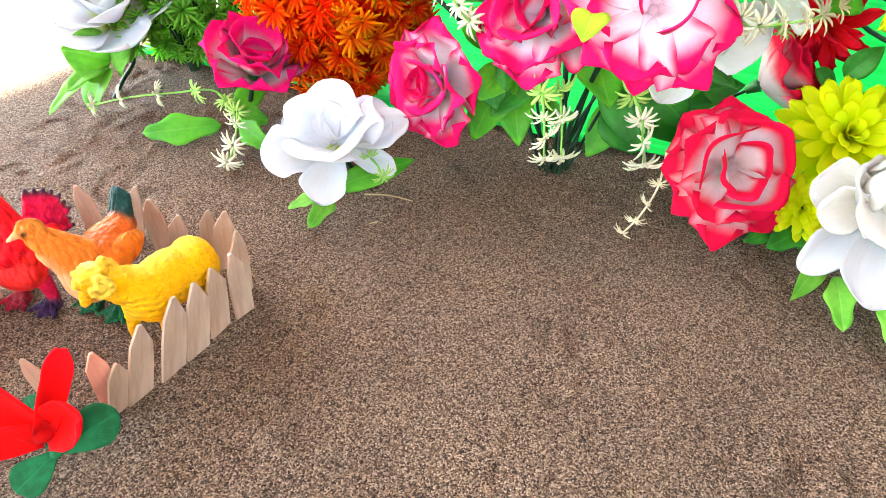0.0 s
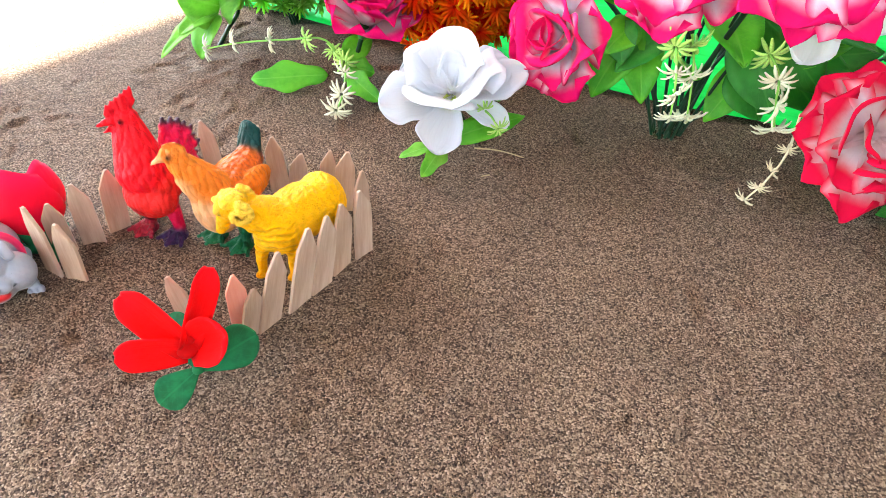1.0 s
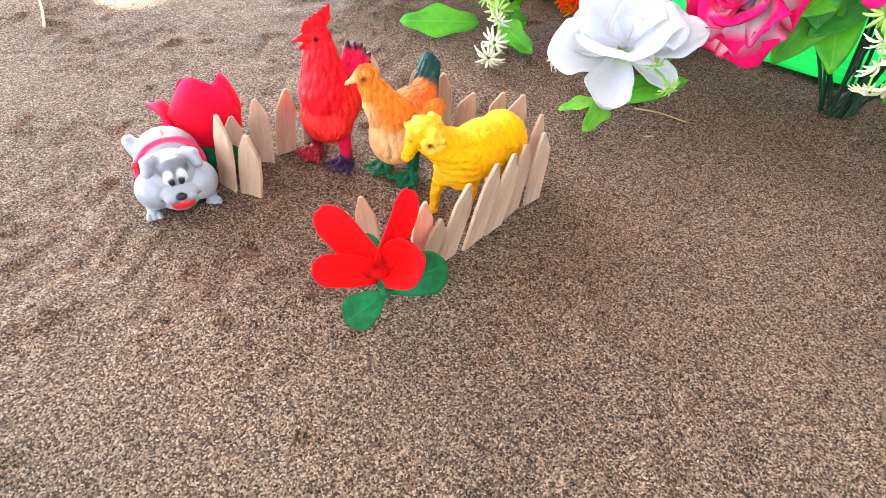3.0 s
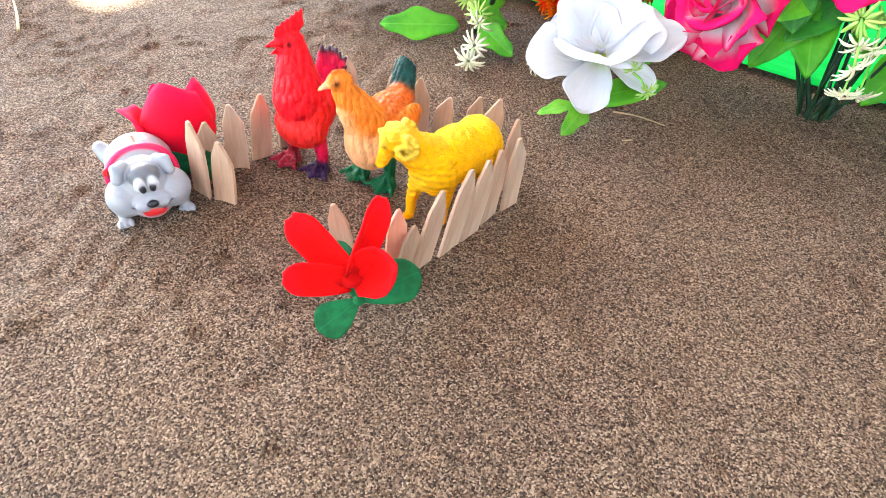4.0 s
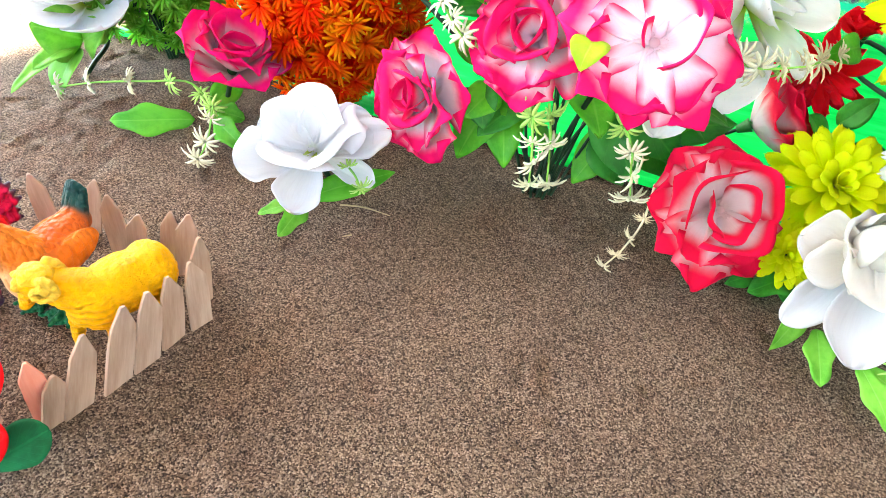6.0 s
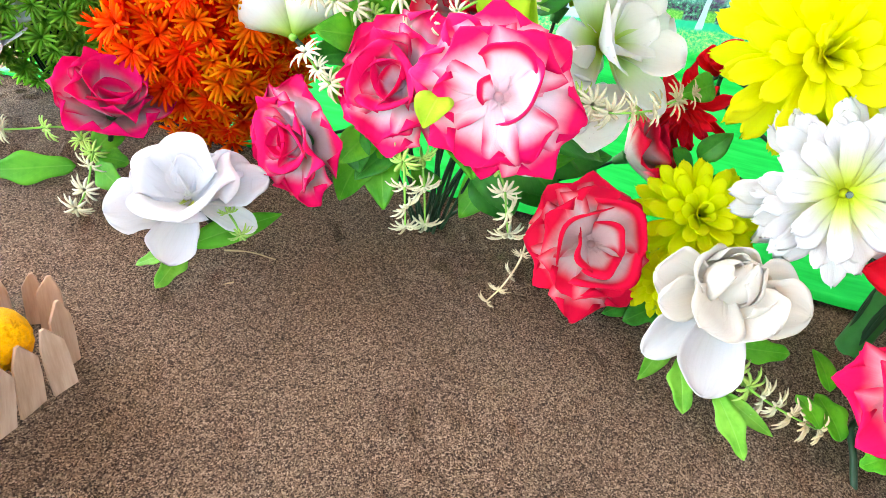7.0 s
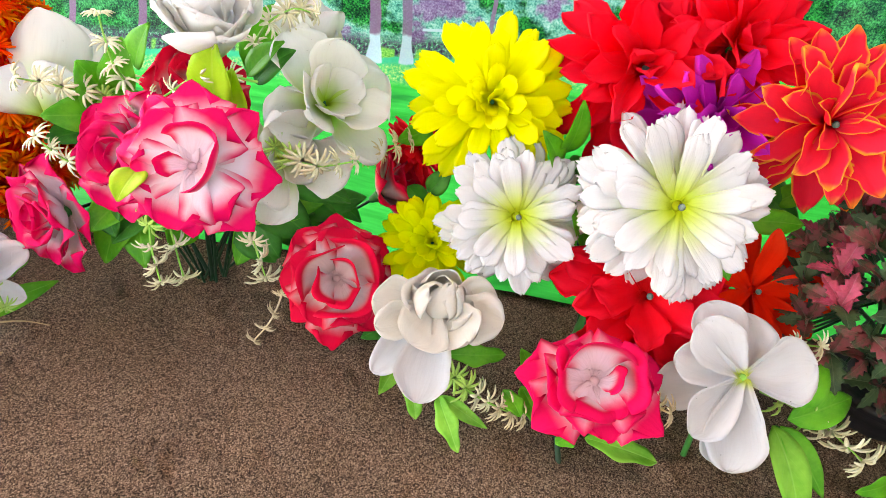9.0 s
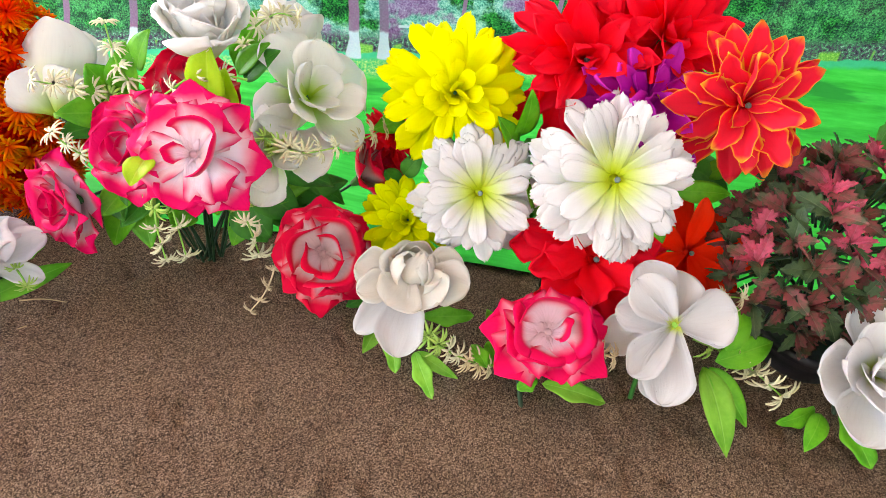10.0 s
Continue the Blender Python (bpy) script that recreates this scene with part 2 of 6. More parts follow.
        c = k.mix(k.math("MULTIPLY", on, 0.92), c, bark)
    k.base(c, 0.6, 0.12)
    k.bump(k.noise(12, 2), 0.12, 0.006)
    return k.mat


M_SAND = sand_mat()
M_BANNER = banner_mat()
M_PINK = petal_mat("pink_white_petal", (0.74, 0.54, 0.58), (0.82, 0.69, 0.74), (0.80, 0.003, 0.115), 0.46, 0.82, 0.60, through=0.22, dirt=0.3)
M_ROSE = petal_mat("crimson_white_petal", (0.60, 0.44, 0.42), (0.72, 0.56, 0.55), (0.76, 0.003, 0.045), 0.42, 0.78, 0.56, through=0.22)
M_DEEP = petal_mat("magenta_petal", (0.66, 0.50, 0.48), (0.76, 0.58, 0.60), (0.82, 0.004, 0.17), 0.50, 0.84, 0.70, through=0.45)
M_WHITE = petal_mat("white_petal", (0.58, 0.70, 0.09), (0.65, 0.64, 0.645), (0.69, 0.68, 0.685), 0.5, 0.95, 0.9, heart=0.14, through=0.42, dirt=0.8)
M_CREAM = petal_mat("cream_petal", (0.56, 0.62, 0.20), (0.76, 0.725, 0.65), (0.78, 0.75, 0.69), 0.5, 0.95, 0.9, heart=0.2, through=0.42)
M_MAGNOLIA = petal_mat("magnolia_petal", (0.50, 0.72, 0.04), (0.86, 0.86, 0.80), (0.88, 0.88, 0.86), 0.5, 0.95, 0.9, heart=0.62, through=0.5)
M_SNOW = petal_mat("clean_white_petal", (0.54, 0.68, 0.08), (0.79, 0.79, 0.80), (0.82, 0.815, 0.83), 0.5, 0.95, 0.9, heart=0.34, through=0.45)
M_LINEN = petal_mat("plain_white_petal", (0.76, 0.78, 0.68), (0.79, 0.79, 0.80), (0.82, 0.815, 0.83), 0.5, 0.95, 0.9, heart=0.12, through=0.45, dirt=0.15)
M_CRIMSON = petal_mat("crimson_rim_petal", (0.66, 0.48, 0.50), (0.76, 0.58, 0.64), (0.76, 0.003, 0.085), 0.34, 0.74, 0.50, through=0.2)
M_DAISY = petal_mat("daisy_petal", (0.66, 0.80, 0.02), (0.79, 0.79, 0.785), (0.82, 0.815, 0.82), 0.55, 0.9, 0.95, heart=0.72, through=0.42)
M_YELLOW = petal_mat("yellow_petal", (0.95, 0.90, 0.006), (0.95, 0.95, 0.008), (0.95, 0.95, 0.02), 0.4, 0.9, 0.95, through=0.52, dirt=0.0)
M_LIME = petal_mat("lime_petal", (0.80, 0.88, 0.006), (0.88, 0.96, 0.006), (0.92, 0.96, 0.02), 0.4, 0.9, 0.95, through=0.6)
M_RED = petal_mat("red_petal", (0.92, 0.006, 0.012), (0.95, 0.007, 0.022), (0.95, 0.012, 0.045), 0.4, 0.9, 0.95, through=0.48, dirt=0.05)
M_FLAME = petal_mat("red_petal_orange_rim", (0.92, 0.010, 0.012), (0.95, 0.030, 0.075), (0.95, 0.46, 0.05), 0.88, 1.0, 0.86, through=0.48)
M_SCARLET = petal_mat("scarlet_petal", (0.90, 0.02, 0.003), (0.95, 0.028, 0.004), (0.95, 0.05, 0.012), 0.5, 0.95, 0.95, through=0.45)
M_PURPLE = petal_mat("purple_petal", (0.40, 0.006, 0.32), (0.62, 0.008, 0.48), (0.70, 0.03, 0.56), 0.5, 0.95, 0.95, through=0.45)
M_FELT = petal_mat("red_felt", (0.50, 0.002, 0.003), (0.82, 0.002, 0.003), (0.84, 0.004, 0.010), 0.6, 1.0, 0.97, through=0.12, rough=0.85, dirt=0.0)
M_BUD = petal_mat("rose_red_felt", (0.78, 0.004, 0.022), (0.82, 0.004, 0.03), (0.84, 0.008, 0.07), 0.6, 1.0, 0.97, through=0.22, rough=0.8, dirt=0.0)
M_FELT_LEAF = leaf_mat("green_felt_leaf", (0.003, 0.085, 0.022), (0.006, 0.15, 0.045), (0.012, 0.20, 0.065), through=0.08, rough=0.85)
M_LEAF = leaf_mat("green_leaf", (0.08, 0.40, 0.015), (0.17, 0.58, 0.03), (0.25, 0.62, 0.07), through=0.42)
M_LEAF_PALE = leaf_mat("pale_leaf", (0.15, 0.46, 0.03), (0.28, 0.64, 0.07), (0.36, 0.70, 0.14), through=0.42)
M_LEAF_LIME = leaf_mat("lime_leaf", (0.40, 0.66, 0.02), (0.56, 0.78, 0.04), (0.62, 0.80, 0.12), through=0.40)
M_LEAF_DARK = leaf_mat("dark_leaf", (0.025, 0.20, 0.018), (0.06, 0.34, 0.035), (0.10, 0.40, 0.05), through=0.35)
M_BURG = leaf_mat("burgundy_leaf", (0.05, 0.058, 0.026), (0.24, 0.05, 0.055), (0.24, 0.15, 0.10), rough=0.5, lo=0.4, hi=0.6)
M_BURG_GREEN = leaf_mat("grey_green_leaf", (0.022, 0.055, 0.020), (0.06, 0.11, 0.04), (0.16, 0.20, 0.11), rough=0.5)
M_BURG_PINK = leaf_mat("pink_leaf", (0.26, 0.035, 0.05), (0.60, 0.075, 0.15), (0.5, 0.18, 0.2), rough=0.5)
M_STEM = plain_mat("green_plastic_stem", (0.03, 0.16, 0.03), 0.5)
M_STEM_DARK = plain_mat("dark_green_stem", (0.008, 0.035, 0.012), 0.5)
M_STEM_PALE = plain_mat("pale_green_stem", (0.22, 0.50, 0.07), 0.5)
M_FLORET = plain_mat("cream_floret", (0.68, 0.65, 0.44), 0.55, 0.12)
M_FLORET_GREEN = plain_mat("lime_floret", (0.42, 0.66, 0.14), 0.5, 0.2)
M_FLORET_OLD = plain_mat("beige_floret", (0.66, 0.55, 0.34), 0.6, 0.2)
M_BEAD = plain_mat("grey_plastic_bead", (0.12, 0.17, 0.15), 0.35)
M_BLACK = plain_mat("black_plastic", (0.012, 0.011, 0.014), 0.45)
M_WOOD = wood_mat("pale_wood", (0.40, 0.25, 0.165), (0.55, 0.385, 0.275))
# picket wood with the reflected pink light put into its colour
M_WOOD_PINK_LIT = wood_mat("wood_with_pink_reflection", (0.80, 0.28, 0.18), (0.86, 0.40, 0.27))
M_STRAW = plain_mat("dry_straw", (0.42, 0.30, 0.15), 0.7)
# for the unseen slab added overhead to keep off sun and sky
M_SHADE_SLAB = plain_mat("shade_slab_pale", (0.62, 0.60, 0.56), 0.85, 0.12, 3, 0.3, 60)
# neutral grey of the unseen walls added to block and bounce light
M_ADDED_WALL = plain_mat("added_wall_grey", (0.52, 0.52, 0.52), 0.9, 0.12, 4, 0.3, 80)
M_TOY = toy_mat("painted_rubber_wool", 0.42, "wool")
M_TOY_FEATHER = toy_mat("painted_rubber_feathers", 0.42, "feather")
M_TOY_SMOOTH = toy_mat("glossy_plastic", 0.3)


def floret_mat(name, core, mid, tip):
    """A small plastic star whose fingers change colour from foot to tip, from plant to plant part a little different."""
    k = Nodes(name)
    v = k.add("SeparateXYZ", {0: k.coord("UV")}).outputs[1]
    c = k.ramp(v, [(0.0, core), (0.45, mid), (1.0, tip)])
    info = k.add("ObjectInfo").outputs["Random"]
    c = k.mix(k.math("MULTIPLY", k.step(info, 0.45, 0.95), 0.6), c, core)
    k.base(c, 0.6, 0.06)
    k.thin(c, 0.62)
    return k.mat


M_ORANGE = floret_mat("orange_floret", (0.97, 0.018, 0.002), (0.97, 0.09, 0.003), (0.97, 0.30, 0.006))
M_AMBER = floret_mat("amber_floret", (0.97, 0.07, 0.002), (0.97, 0.24, 0.004), (0.97, 0.54, 0.012))
M_EMBER = floret_mat("deep_red_floret", (0.97, 0.012, 0.002), (0.97, 0.035, 0.003), (0.97, 0.10, 0.004))
M_GREEN_STAR = floret_mat("green_rosette", (0.10, 0.34, 0.02), (0.22, 0.56, 0.05), (0.42, 0.74, 0.12))

# ---- building tools ----


def part(name, bm, material, parent, label=""):
    """Links a bmesh as one mesh object under a thing or a part."""
    me = bpy.data.meshes.new(name)
    bm.to_mesh(me)
    bm.free()
    me.materials.append(material)
    for p in me.polygons:
        p.use_smooth = True
    ob = new(name, me)
    ob.parent = parent
    if label:
        tagged(ob, label)
    return ob


def piece(name, mesh, parent, m, label=""):
    """An object on a shared mesh, at the pose m within its parent."""
    ob = new(name, mesh)
    ob.parent = parent
    ob.matrix_basis = m
    if label:
        tagged(ob, label)
    return ob


def as_mesh(name, bm, material):
    me = bpy.data.meshes.new(name)
    bm.to_mesh(me)
    bm.free()
    me.materials.append(material)
    for p in me.polygons:
        p.use_smooth = True
    return me


def thing(name, at, label, category, group=""):
    ob = new(name)
    ob.empty_display_size = 0.01
    ob.location = at
    return tagged(ob, label, category, group)


def facing(at, way, spin=0.0, size=1.0):
    """A pose at a place whose z axis points along way."""
    q = Vector(way).to_track_quat("Z", "Y").to_matrix().to_4x4()
    return Matrix.Translation(at) @ q @ pose(0, 0, 0, 0, 0, spin) @ Matrix.Scale(size, 4)


def sheet_bm(across, along, place, thick, tip=1.0):
    """A thin closed sheet over a grid; place(u, v) with u in -1..1 and v in 0..1 gives its middle surface."""
    bm = bmesh.new()
    uvl = bm.loops.layers.uv.new("UVMap")
    vs = [1 - (1 - j / along) ** tip for j in range(along + 1)]
    pts = [[Vector(place(-1 + 2 * i / across, vs[j])) for i in range(across + 1)] for j in range(along + 1)]
    top, low = [], []
    for j in range(along + 1):
        rt, rl = [], []
        for i in range(across + 1):
            a = pts[j][min(i + 1, across)] - pts[j][max(i - 1, 0)]
            b = pts[min(j + 1, along)][i] - pts[max(j - 1, 0)][i]
            n = a.cross(b)
            n = n.normalized() if n.length > 1e-9 else Vector((0, 0, 1))
            k = thick * 0.5
            if i in (0, across) or j in (0, along):
                k *= 0.35
            rt.append(bm.verts.new(pts[j][i] + n * k))
            rl.append(bm.verts.new(pts[j][i] - n * k))
        top.append(rt)
        low.append(rl)

    def quad(vs, uvs):
        f = bm.faces.new(vs)
        for l, (u, v) in zip(f.loops, uvs):
            l[uvl].uv = (u, v)

    for j in range(along):
        for i in range(across):
            c = [(i, j), (i + 1, j), (i + 1, j + 1), (i, j + 1)]
            w = [(p / across, vs[q]) for p, q in c]
            quad([top[q][p] for p, q in c], w)
            quad([low[q][p] for p, q in reversed(c)], w[::-1])
    ring = [(i, 0) for i in range(across)] + [(across, j) for j in range(along)] + [(i, along) for i in range(across, 0, -1)] + [(0, j) for j in range(along, 0, -1)]
    for a, b in zip(ring, ring[1:] + ring[:1]):
        w = [(p / across, vs[q]) for p, q in (a, b)]
        quad([top[a[1]][a[0]], low[a[1]][a[0]], low[b[1]][b[0]], top[b[1]][b[0]]], [w[0], w[0], w[1], w[1]])
    return bm


def petal_bm(length, width, shape="round", rise=0.0, bend=40.0, curl=0.0, cup=0.35, wave=0.0, seed=0, across=8, along=10, thick=0.0005, fold=0.0, twist=0.0, edge=0.0):
    """A petal or leaf that grows from the origin along +y and shows its face to +z.
    bend: degrees that it turns up over its length; curl: degrees that the last third turns back; cup: depth across; edge: how far the side rims roll back."""
    rng = random.Random(seed)
    ph = [rng.uniform(0, 6.28) for _ in range(4)]
    steps = 40
    line = [(0.0, 0.0)]
    for s in range(steps):
        v = (s + 0.5) / steps
        a = radians(rise + bend * v - curl * max(0.0, v - 0.62) / 0.38)
        y, z = line[-1]
        line.append((y + length / steps * math.cos(a), z + length / steps * math.sin(a)))

    def half(v):
        if shape == "round":
            return (0.16 + 0.84 * math.sin(min(1.0, v * 1.25) * math.pi / 2) ** 1.1) * (max(0.0, 1 - max(0.0, (v - 0.55) / 0.45) ** 2.6) ** 0.5)
        if shape == "point":
            return (0.18 + 0.82 * math.sin(min(1.0, v * 1.45) * math.pi / 2)) * (max(0.0, 1 - max(0.0, (v - 0.45) / 0.55) ** 2.1) ** 0.66)
        if shape == "pinch":
            return (0.22 + 0.78 * math.sin(min(1.0, v * 1.25) * math.pi / 2)) * (1 - 0.52 * max(0.0, (v - 0.62) / 0.38) ** 2.2)
        if shape == "tongue":
            return (0.40 + 0.60 * math.sin(min(1.0, v * 1.25) * math.pi / 2)) * (0.36 + 0.64 * max(0.0, 1 - max(0.0, (v - 0.76) / 0.24) ** 2.8) ** 0.7)
        if shape == "finger":
            return (0.74 + 0.26 * math.sin(min(1.0, v * 1.6) * math.pi / 2)) * max(0.0, 1 - max(0.0, (v - 0.76) / 0.248) ** 2) ** 0.5
        if shape == "jag":
            base = (0.20 + 0.80 * math.sin(min(1.0, v * 1.5) * math.pi / 2)) * (max(0.0, 1 - max(0.0, (v - 0.50) / 0.50) ** 1.8) ** 0.75)
            return base * (1 - 0.20 * max(0.0, math.sin(v * 19 + ph[3])) * (v > 0.55))
        if shape == "leaf":
            return 0.04 + 0.96 * math.sin(math.pi * min(1.0, v ** 0.8)) ** 0.85 * (1 - 0.18 * v)
        if shape == "lobed":
            base = 0.04 + 0.96 * math.sin(math.pi * min(1.0, v ** 0.9)) ** 0.7
            return base * (0.86 + 0.14 * math.cos(v * 13 + ph[0])) if v < 0.93 else base * 0.85
        if shape == "toothed":
            base = 0.04 + 0.96 * math.sin(math.pi * min(1.0, v ** 0.8)) ** 0.85
            return base * (0.60 + 0.50 * ((v * 5.5) % 1.0)) if v < 0.95 else base * 0.8
        return math.sin(math.pi * v)

    def place(u, v):
        k = v * steps
        i = min(int(k), steps - 1)
        f = k - i
        y = line[i][0] * (1 - f) + line[i + 1][0] * f
        z = line[i][1] * (1 - f) + line[i + 1][1] * f
        h = half(v) * width / 2 * (1 + 1.1 * wave * (math.sin(v * 11 + ph[1] + (1.9 if u > 0 else 0)) + 0.6 * math.sin(v * 23 + ph[2])) * v)
        x = u * h
        a = radians(rise + bend * v - curl * max(0.0, v - 0.62) / 0.38)
        up = cup * width * (u * u) * math.sin(math.pi * min(1.0, 0.15 + v * 0.75)) * 0.5
        up -= edge * width * max(0.0, abs(u) - 0.6) ** 1.5 * v
        up += fold * abs(u) * h
        up += wave * width * (math.sin(u * 5 + ph[0] + v * 4) * 0.5 + math.sin(v * 9 + ph[1] + u * 2) * 0.35) * v
        up += wave * width * 0.55 * math.sin(u * 9 + ph[2] + v * 3) * max(0.0, v - 0.45) * (0.3 + abs(u))
        x += wave * width * 0.3 * math.sin(v * 7 + ph[2])
        y2, z2 = y - up * math.sin(a), z + up * math.cos(a)
        if shape == "pinch" and v > 0.62:
            f2 = ((v - 0.62) / 0.38) ** 1.5
            drop = length * (0.36 * abs(u) ** 1.2 + wave * math.sin(u * 6 + ph[3])) * f2
            y2, z2 = y2 - drop * math.cos(a), z2 - drop * math.sin(a)
        if shape == "tongue" and v > 0.75:
            y2 -= length * (0.20 * u * u - 0.10 * math.sin(u * 8 + ph[3])) * (v - 0.75)
        t = twist * v
        return (x * math.cos(t) - (z2 - z) * math.sin(t), y2, z2 + x * math.sin(t))

    return sheet_bm(across, along, place, thick, 1.0 if shape in ("lobed", "toothed", "leaf", "pinch") else 1.9)


def tube_bm(points, radius, tip=None, sides=7, bm=None):
    """A round stem through points, which are smoothed."""
    bm = bm or bmesh.new()
    pts = [Vector(p) for p in points]
    fine = []
    n = len(pts)
    for i in range(n - 1):
        p0, p1, p2, p3 = pts[max(i - 1, 0)], pts[i], pts[i + 1], pts[min(i + 2, n - 1)]
        for s in range(6):
            t = s / 6
            fine.append(0.5 * ((2 * p1) + (p2 - p0) * t + (2 * p0 - 5 * p1 + 4 * p2 - p3) * t * t + (3 * p1 - p0 - 3 * p2 + p3) * t ** 3))
    fine.append(pts[-1])
    tip = radius if tip is None else tip
    rings = []
    side = Vector((0.31, 0.17, 0.93))
    for i, p in enumerate(fine):
        d = (fine[min(i + 1, len(fine) - 1)] - fine[max(i - 1, 0)]).normalized()
        a = d.cross(side)
        if a.length < 0.1:
            a = d.cross(Vector((1, 0, 0)))
        a.normalize()
        b = d.cross(a)
        r = radius + (tip - radius) * i / (len(fine) - 1)
        rings.append([bm.verts.new(p + (a * math.cos(q) + b * math.sin(q)) * r) for q in (k * 2 * math.pi / sides for k in range(sides))])
    for r0, r1 in zip(rings, rings[1:]):
        for k in range(sides):
            bm.faces.new((r0[k], r0[(k + 1) % sides], r1[(k + 1) % sides], r1[k]))
    bm.faces.new(rings[0][::-1])
    bm.faces.new(rings[-1])
    bmesh.ops.recalc_face_normals(bm, faces=bm.faces)
    return bm


def star_bm(count, length, thick, lift, seed=0, droop=0.0, width=1.0):
    """A starburst of tapered fingers round the z axis; uv v runs from foot to tip."""
    rng = random.Random(seed)
    bm = bmesh.new()
    uvl = bm.loops.layers.uv.new("UVMap")
    heart = bm.verts.new((0, 0, 0))
    for i in range(count):
        a = 2 * math.pi * (i + rng.uniform(-0.25, 0.25)) / count
        e0 = radians(lift + rng.uniform(-12, 12))
        ln = length * rng.uniform(0.82, 1.12)
        prev, p = None, Vector((0, 0, 0))
        for s in range(5):
            v = s / 4
            e = e0 - radians(droop) * v
            if s:
                p = p + Vector((math.cos(a) * math.cos(e), math.sin(a) * math.cos(e), math.sin(e))) * ln / 4
            w = thick * (0.6 + 0.9 * math.sin(math.pi * min(1, 0.2 + v * 0.7))) * (1 if s < 4 else 0.7)
            t = Vector((-math.sin(a), math.cos(a), 0))
            n = Vector((-math.cos(a) * math.sin(e), -math.sin(a) * math.sin(e), math.cos(e)))
            if s == 0:
                prev = [heart] * 4
                continue
            ring = [bm.verts.new(p + t * w * width), bm.verts.new(p + n * w * 0.6), bm.verts.new(p - t * w * width), bm.verts.new(p - n * w * 0.6)]
            if s == 1:
                for k in range(4):
                    f = bm.faces.new((heart, ring[(k + 1) % 4], ring[k]))
                    for l, vv in zip(f.loops, (0.0, v, v)):
                        l[uvl].uv = (0.5, vv)
            else:
                for k in range(4):
                    f = bm.faces.new((prev[k], prev[(k + 1) % 4], ring[(k + 1) % 4], ring[k]))
                    for l, vv in zip(f.loops, ((s - 1) / 4, (s - 1) / 4, v, v)):
                        l[uvl].uv = (0.5, vv)
            prev = ring
        f = bm.faces.new(prev)
        for l in f.loops:
            l[uvl].uv = (0.5, 1)
    bmesh.ops.recalc_face_normals(bm, faces=bm.faces)
    return bm


def ball_bm(r, squash=1.0, bm=None, at=(0, 0, 0), sub=2):
    bm = bm or bmesh.new()
    bmesh.ops.create_icosphere(bm, subdivisions=sub, radius=r, matrix=Matrix.Translation(at) @ Matrix.Diagonal((1, 1, squash, 1)))
    return bm


# ---- ground, backdrop sheet, unseen shade slab and walls ----


def lattice(x, y, cell, seed):
    """Smooth value noise, -1..1, on arrays of places."""
    r = np.random.RandomState(seed).uniform(-1, 1, (256, 256))
    gx, gy = x / cell, y / cell
    ix, iy = np.floor(gx).astype(int), np.floor(gy).astype(int)
    fx, fy = gx - ix, gy - iy
    fx, fy = fx * fx * (3 - 2 * fx), fy * fy * (3 - 2 * fy)
    g = lambda a, b: r[a % 256, b % 256]
    return (g(ix, iy) * (1 - fx) + g(ix + 1, iy) * fx) * (1 - fy) + (g(ix, iy + 1) * (1 - fx) + g(ix + 1, iy + 1) * fx) * fy


def spaced(lo, hi, step, reach):
    mid = np.arange(lo, hi, step)
    grow = [step]
    while sum(grow) < reach:
        grow.append(grow[-1] * 1.5)
    g = np.cumsum(grow)
    return np.concatenate([lo - g[::-1], mid, mid[-1] + g])


def ground_height(x, y):
    loose = np.clip(lattice(x, y, 0.075, 9) * 1.4 + 0.35, 0, 1)
    h = lattice(x, y, 0.13, 1) * 0.0016 + lattice(x, y, 0.04, 2) * 0.0006 + (lattice(x, y, 0.013, 3) * 0.0010 + lattice(x, y, 0.0062, 4) * 0.0010) * (0.25 + loose)
    pits = np.maximum(0, lattice(x, y, 0.014, 5) - 0.62)
    clods = np.maximum(0, lattice(x, y, 0.009, 6) - 0.55) * loose
    return h - pits * 0.007 + clods * 0.006 - 0.001


def build_ground():
    xs, ys = spaced(-0.62, 0.68, 0.0021, 70), spaced(0.06, 0.74, 0.0021, 70)
    gx, gy = np.meshgrid(xs, ys)
    near = np.clip(1.3 - np.hypot(gx, gy - 0.35), 0, 1)
    gz = ground_height(gx, gy) * np.minimum(1, near * 3) - 0.0015 * (near <= 0)
    n, m = gx.shape
    idx = np.arange(n * m).reshape(n, m)
    quads = np.stack([idx[:-1, :-1], idx[:-1, 1:], idx[1:, 1:], idx[1:, :-1]], -1).reshape(-1, 4)
    me = bpy.data.meshes.new("ground")
    me.vertices.add(n * m)
    me.vertices.foreach_set("co", np.stack([gx, gy, gz], -1).ravel())
    me.loops.add(quads.size)
    me.loops.foreach_set("vertex_index", quads.ravel())
    me.polygons.add(len(quads))
    me.polygons.foreach_set("loop_start", np.arange(0, quads.size, 4))
    me.update(calc_edges=True)
    me.validate()
    for p in me.polygons:
        p.use_smooth = True
    me.materials.append(M_SAND)
    tagged(new("ground", me), "flat bed of damp brown sand with small pits", "ground", kind="structure")


build_ground()

# the sheet lies on the sand, then sweeps up; along runs from its corner near the sunlight
ALONG = Vector((0.8515, -0.5243, 0))
BACK = Vector((0.5243, 0.8515, 0))
CORNER = Vector((-0.222, 0.668, 0))


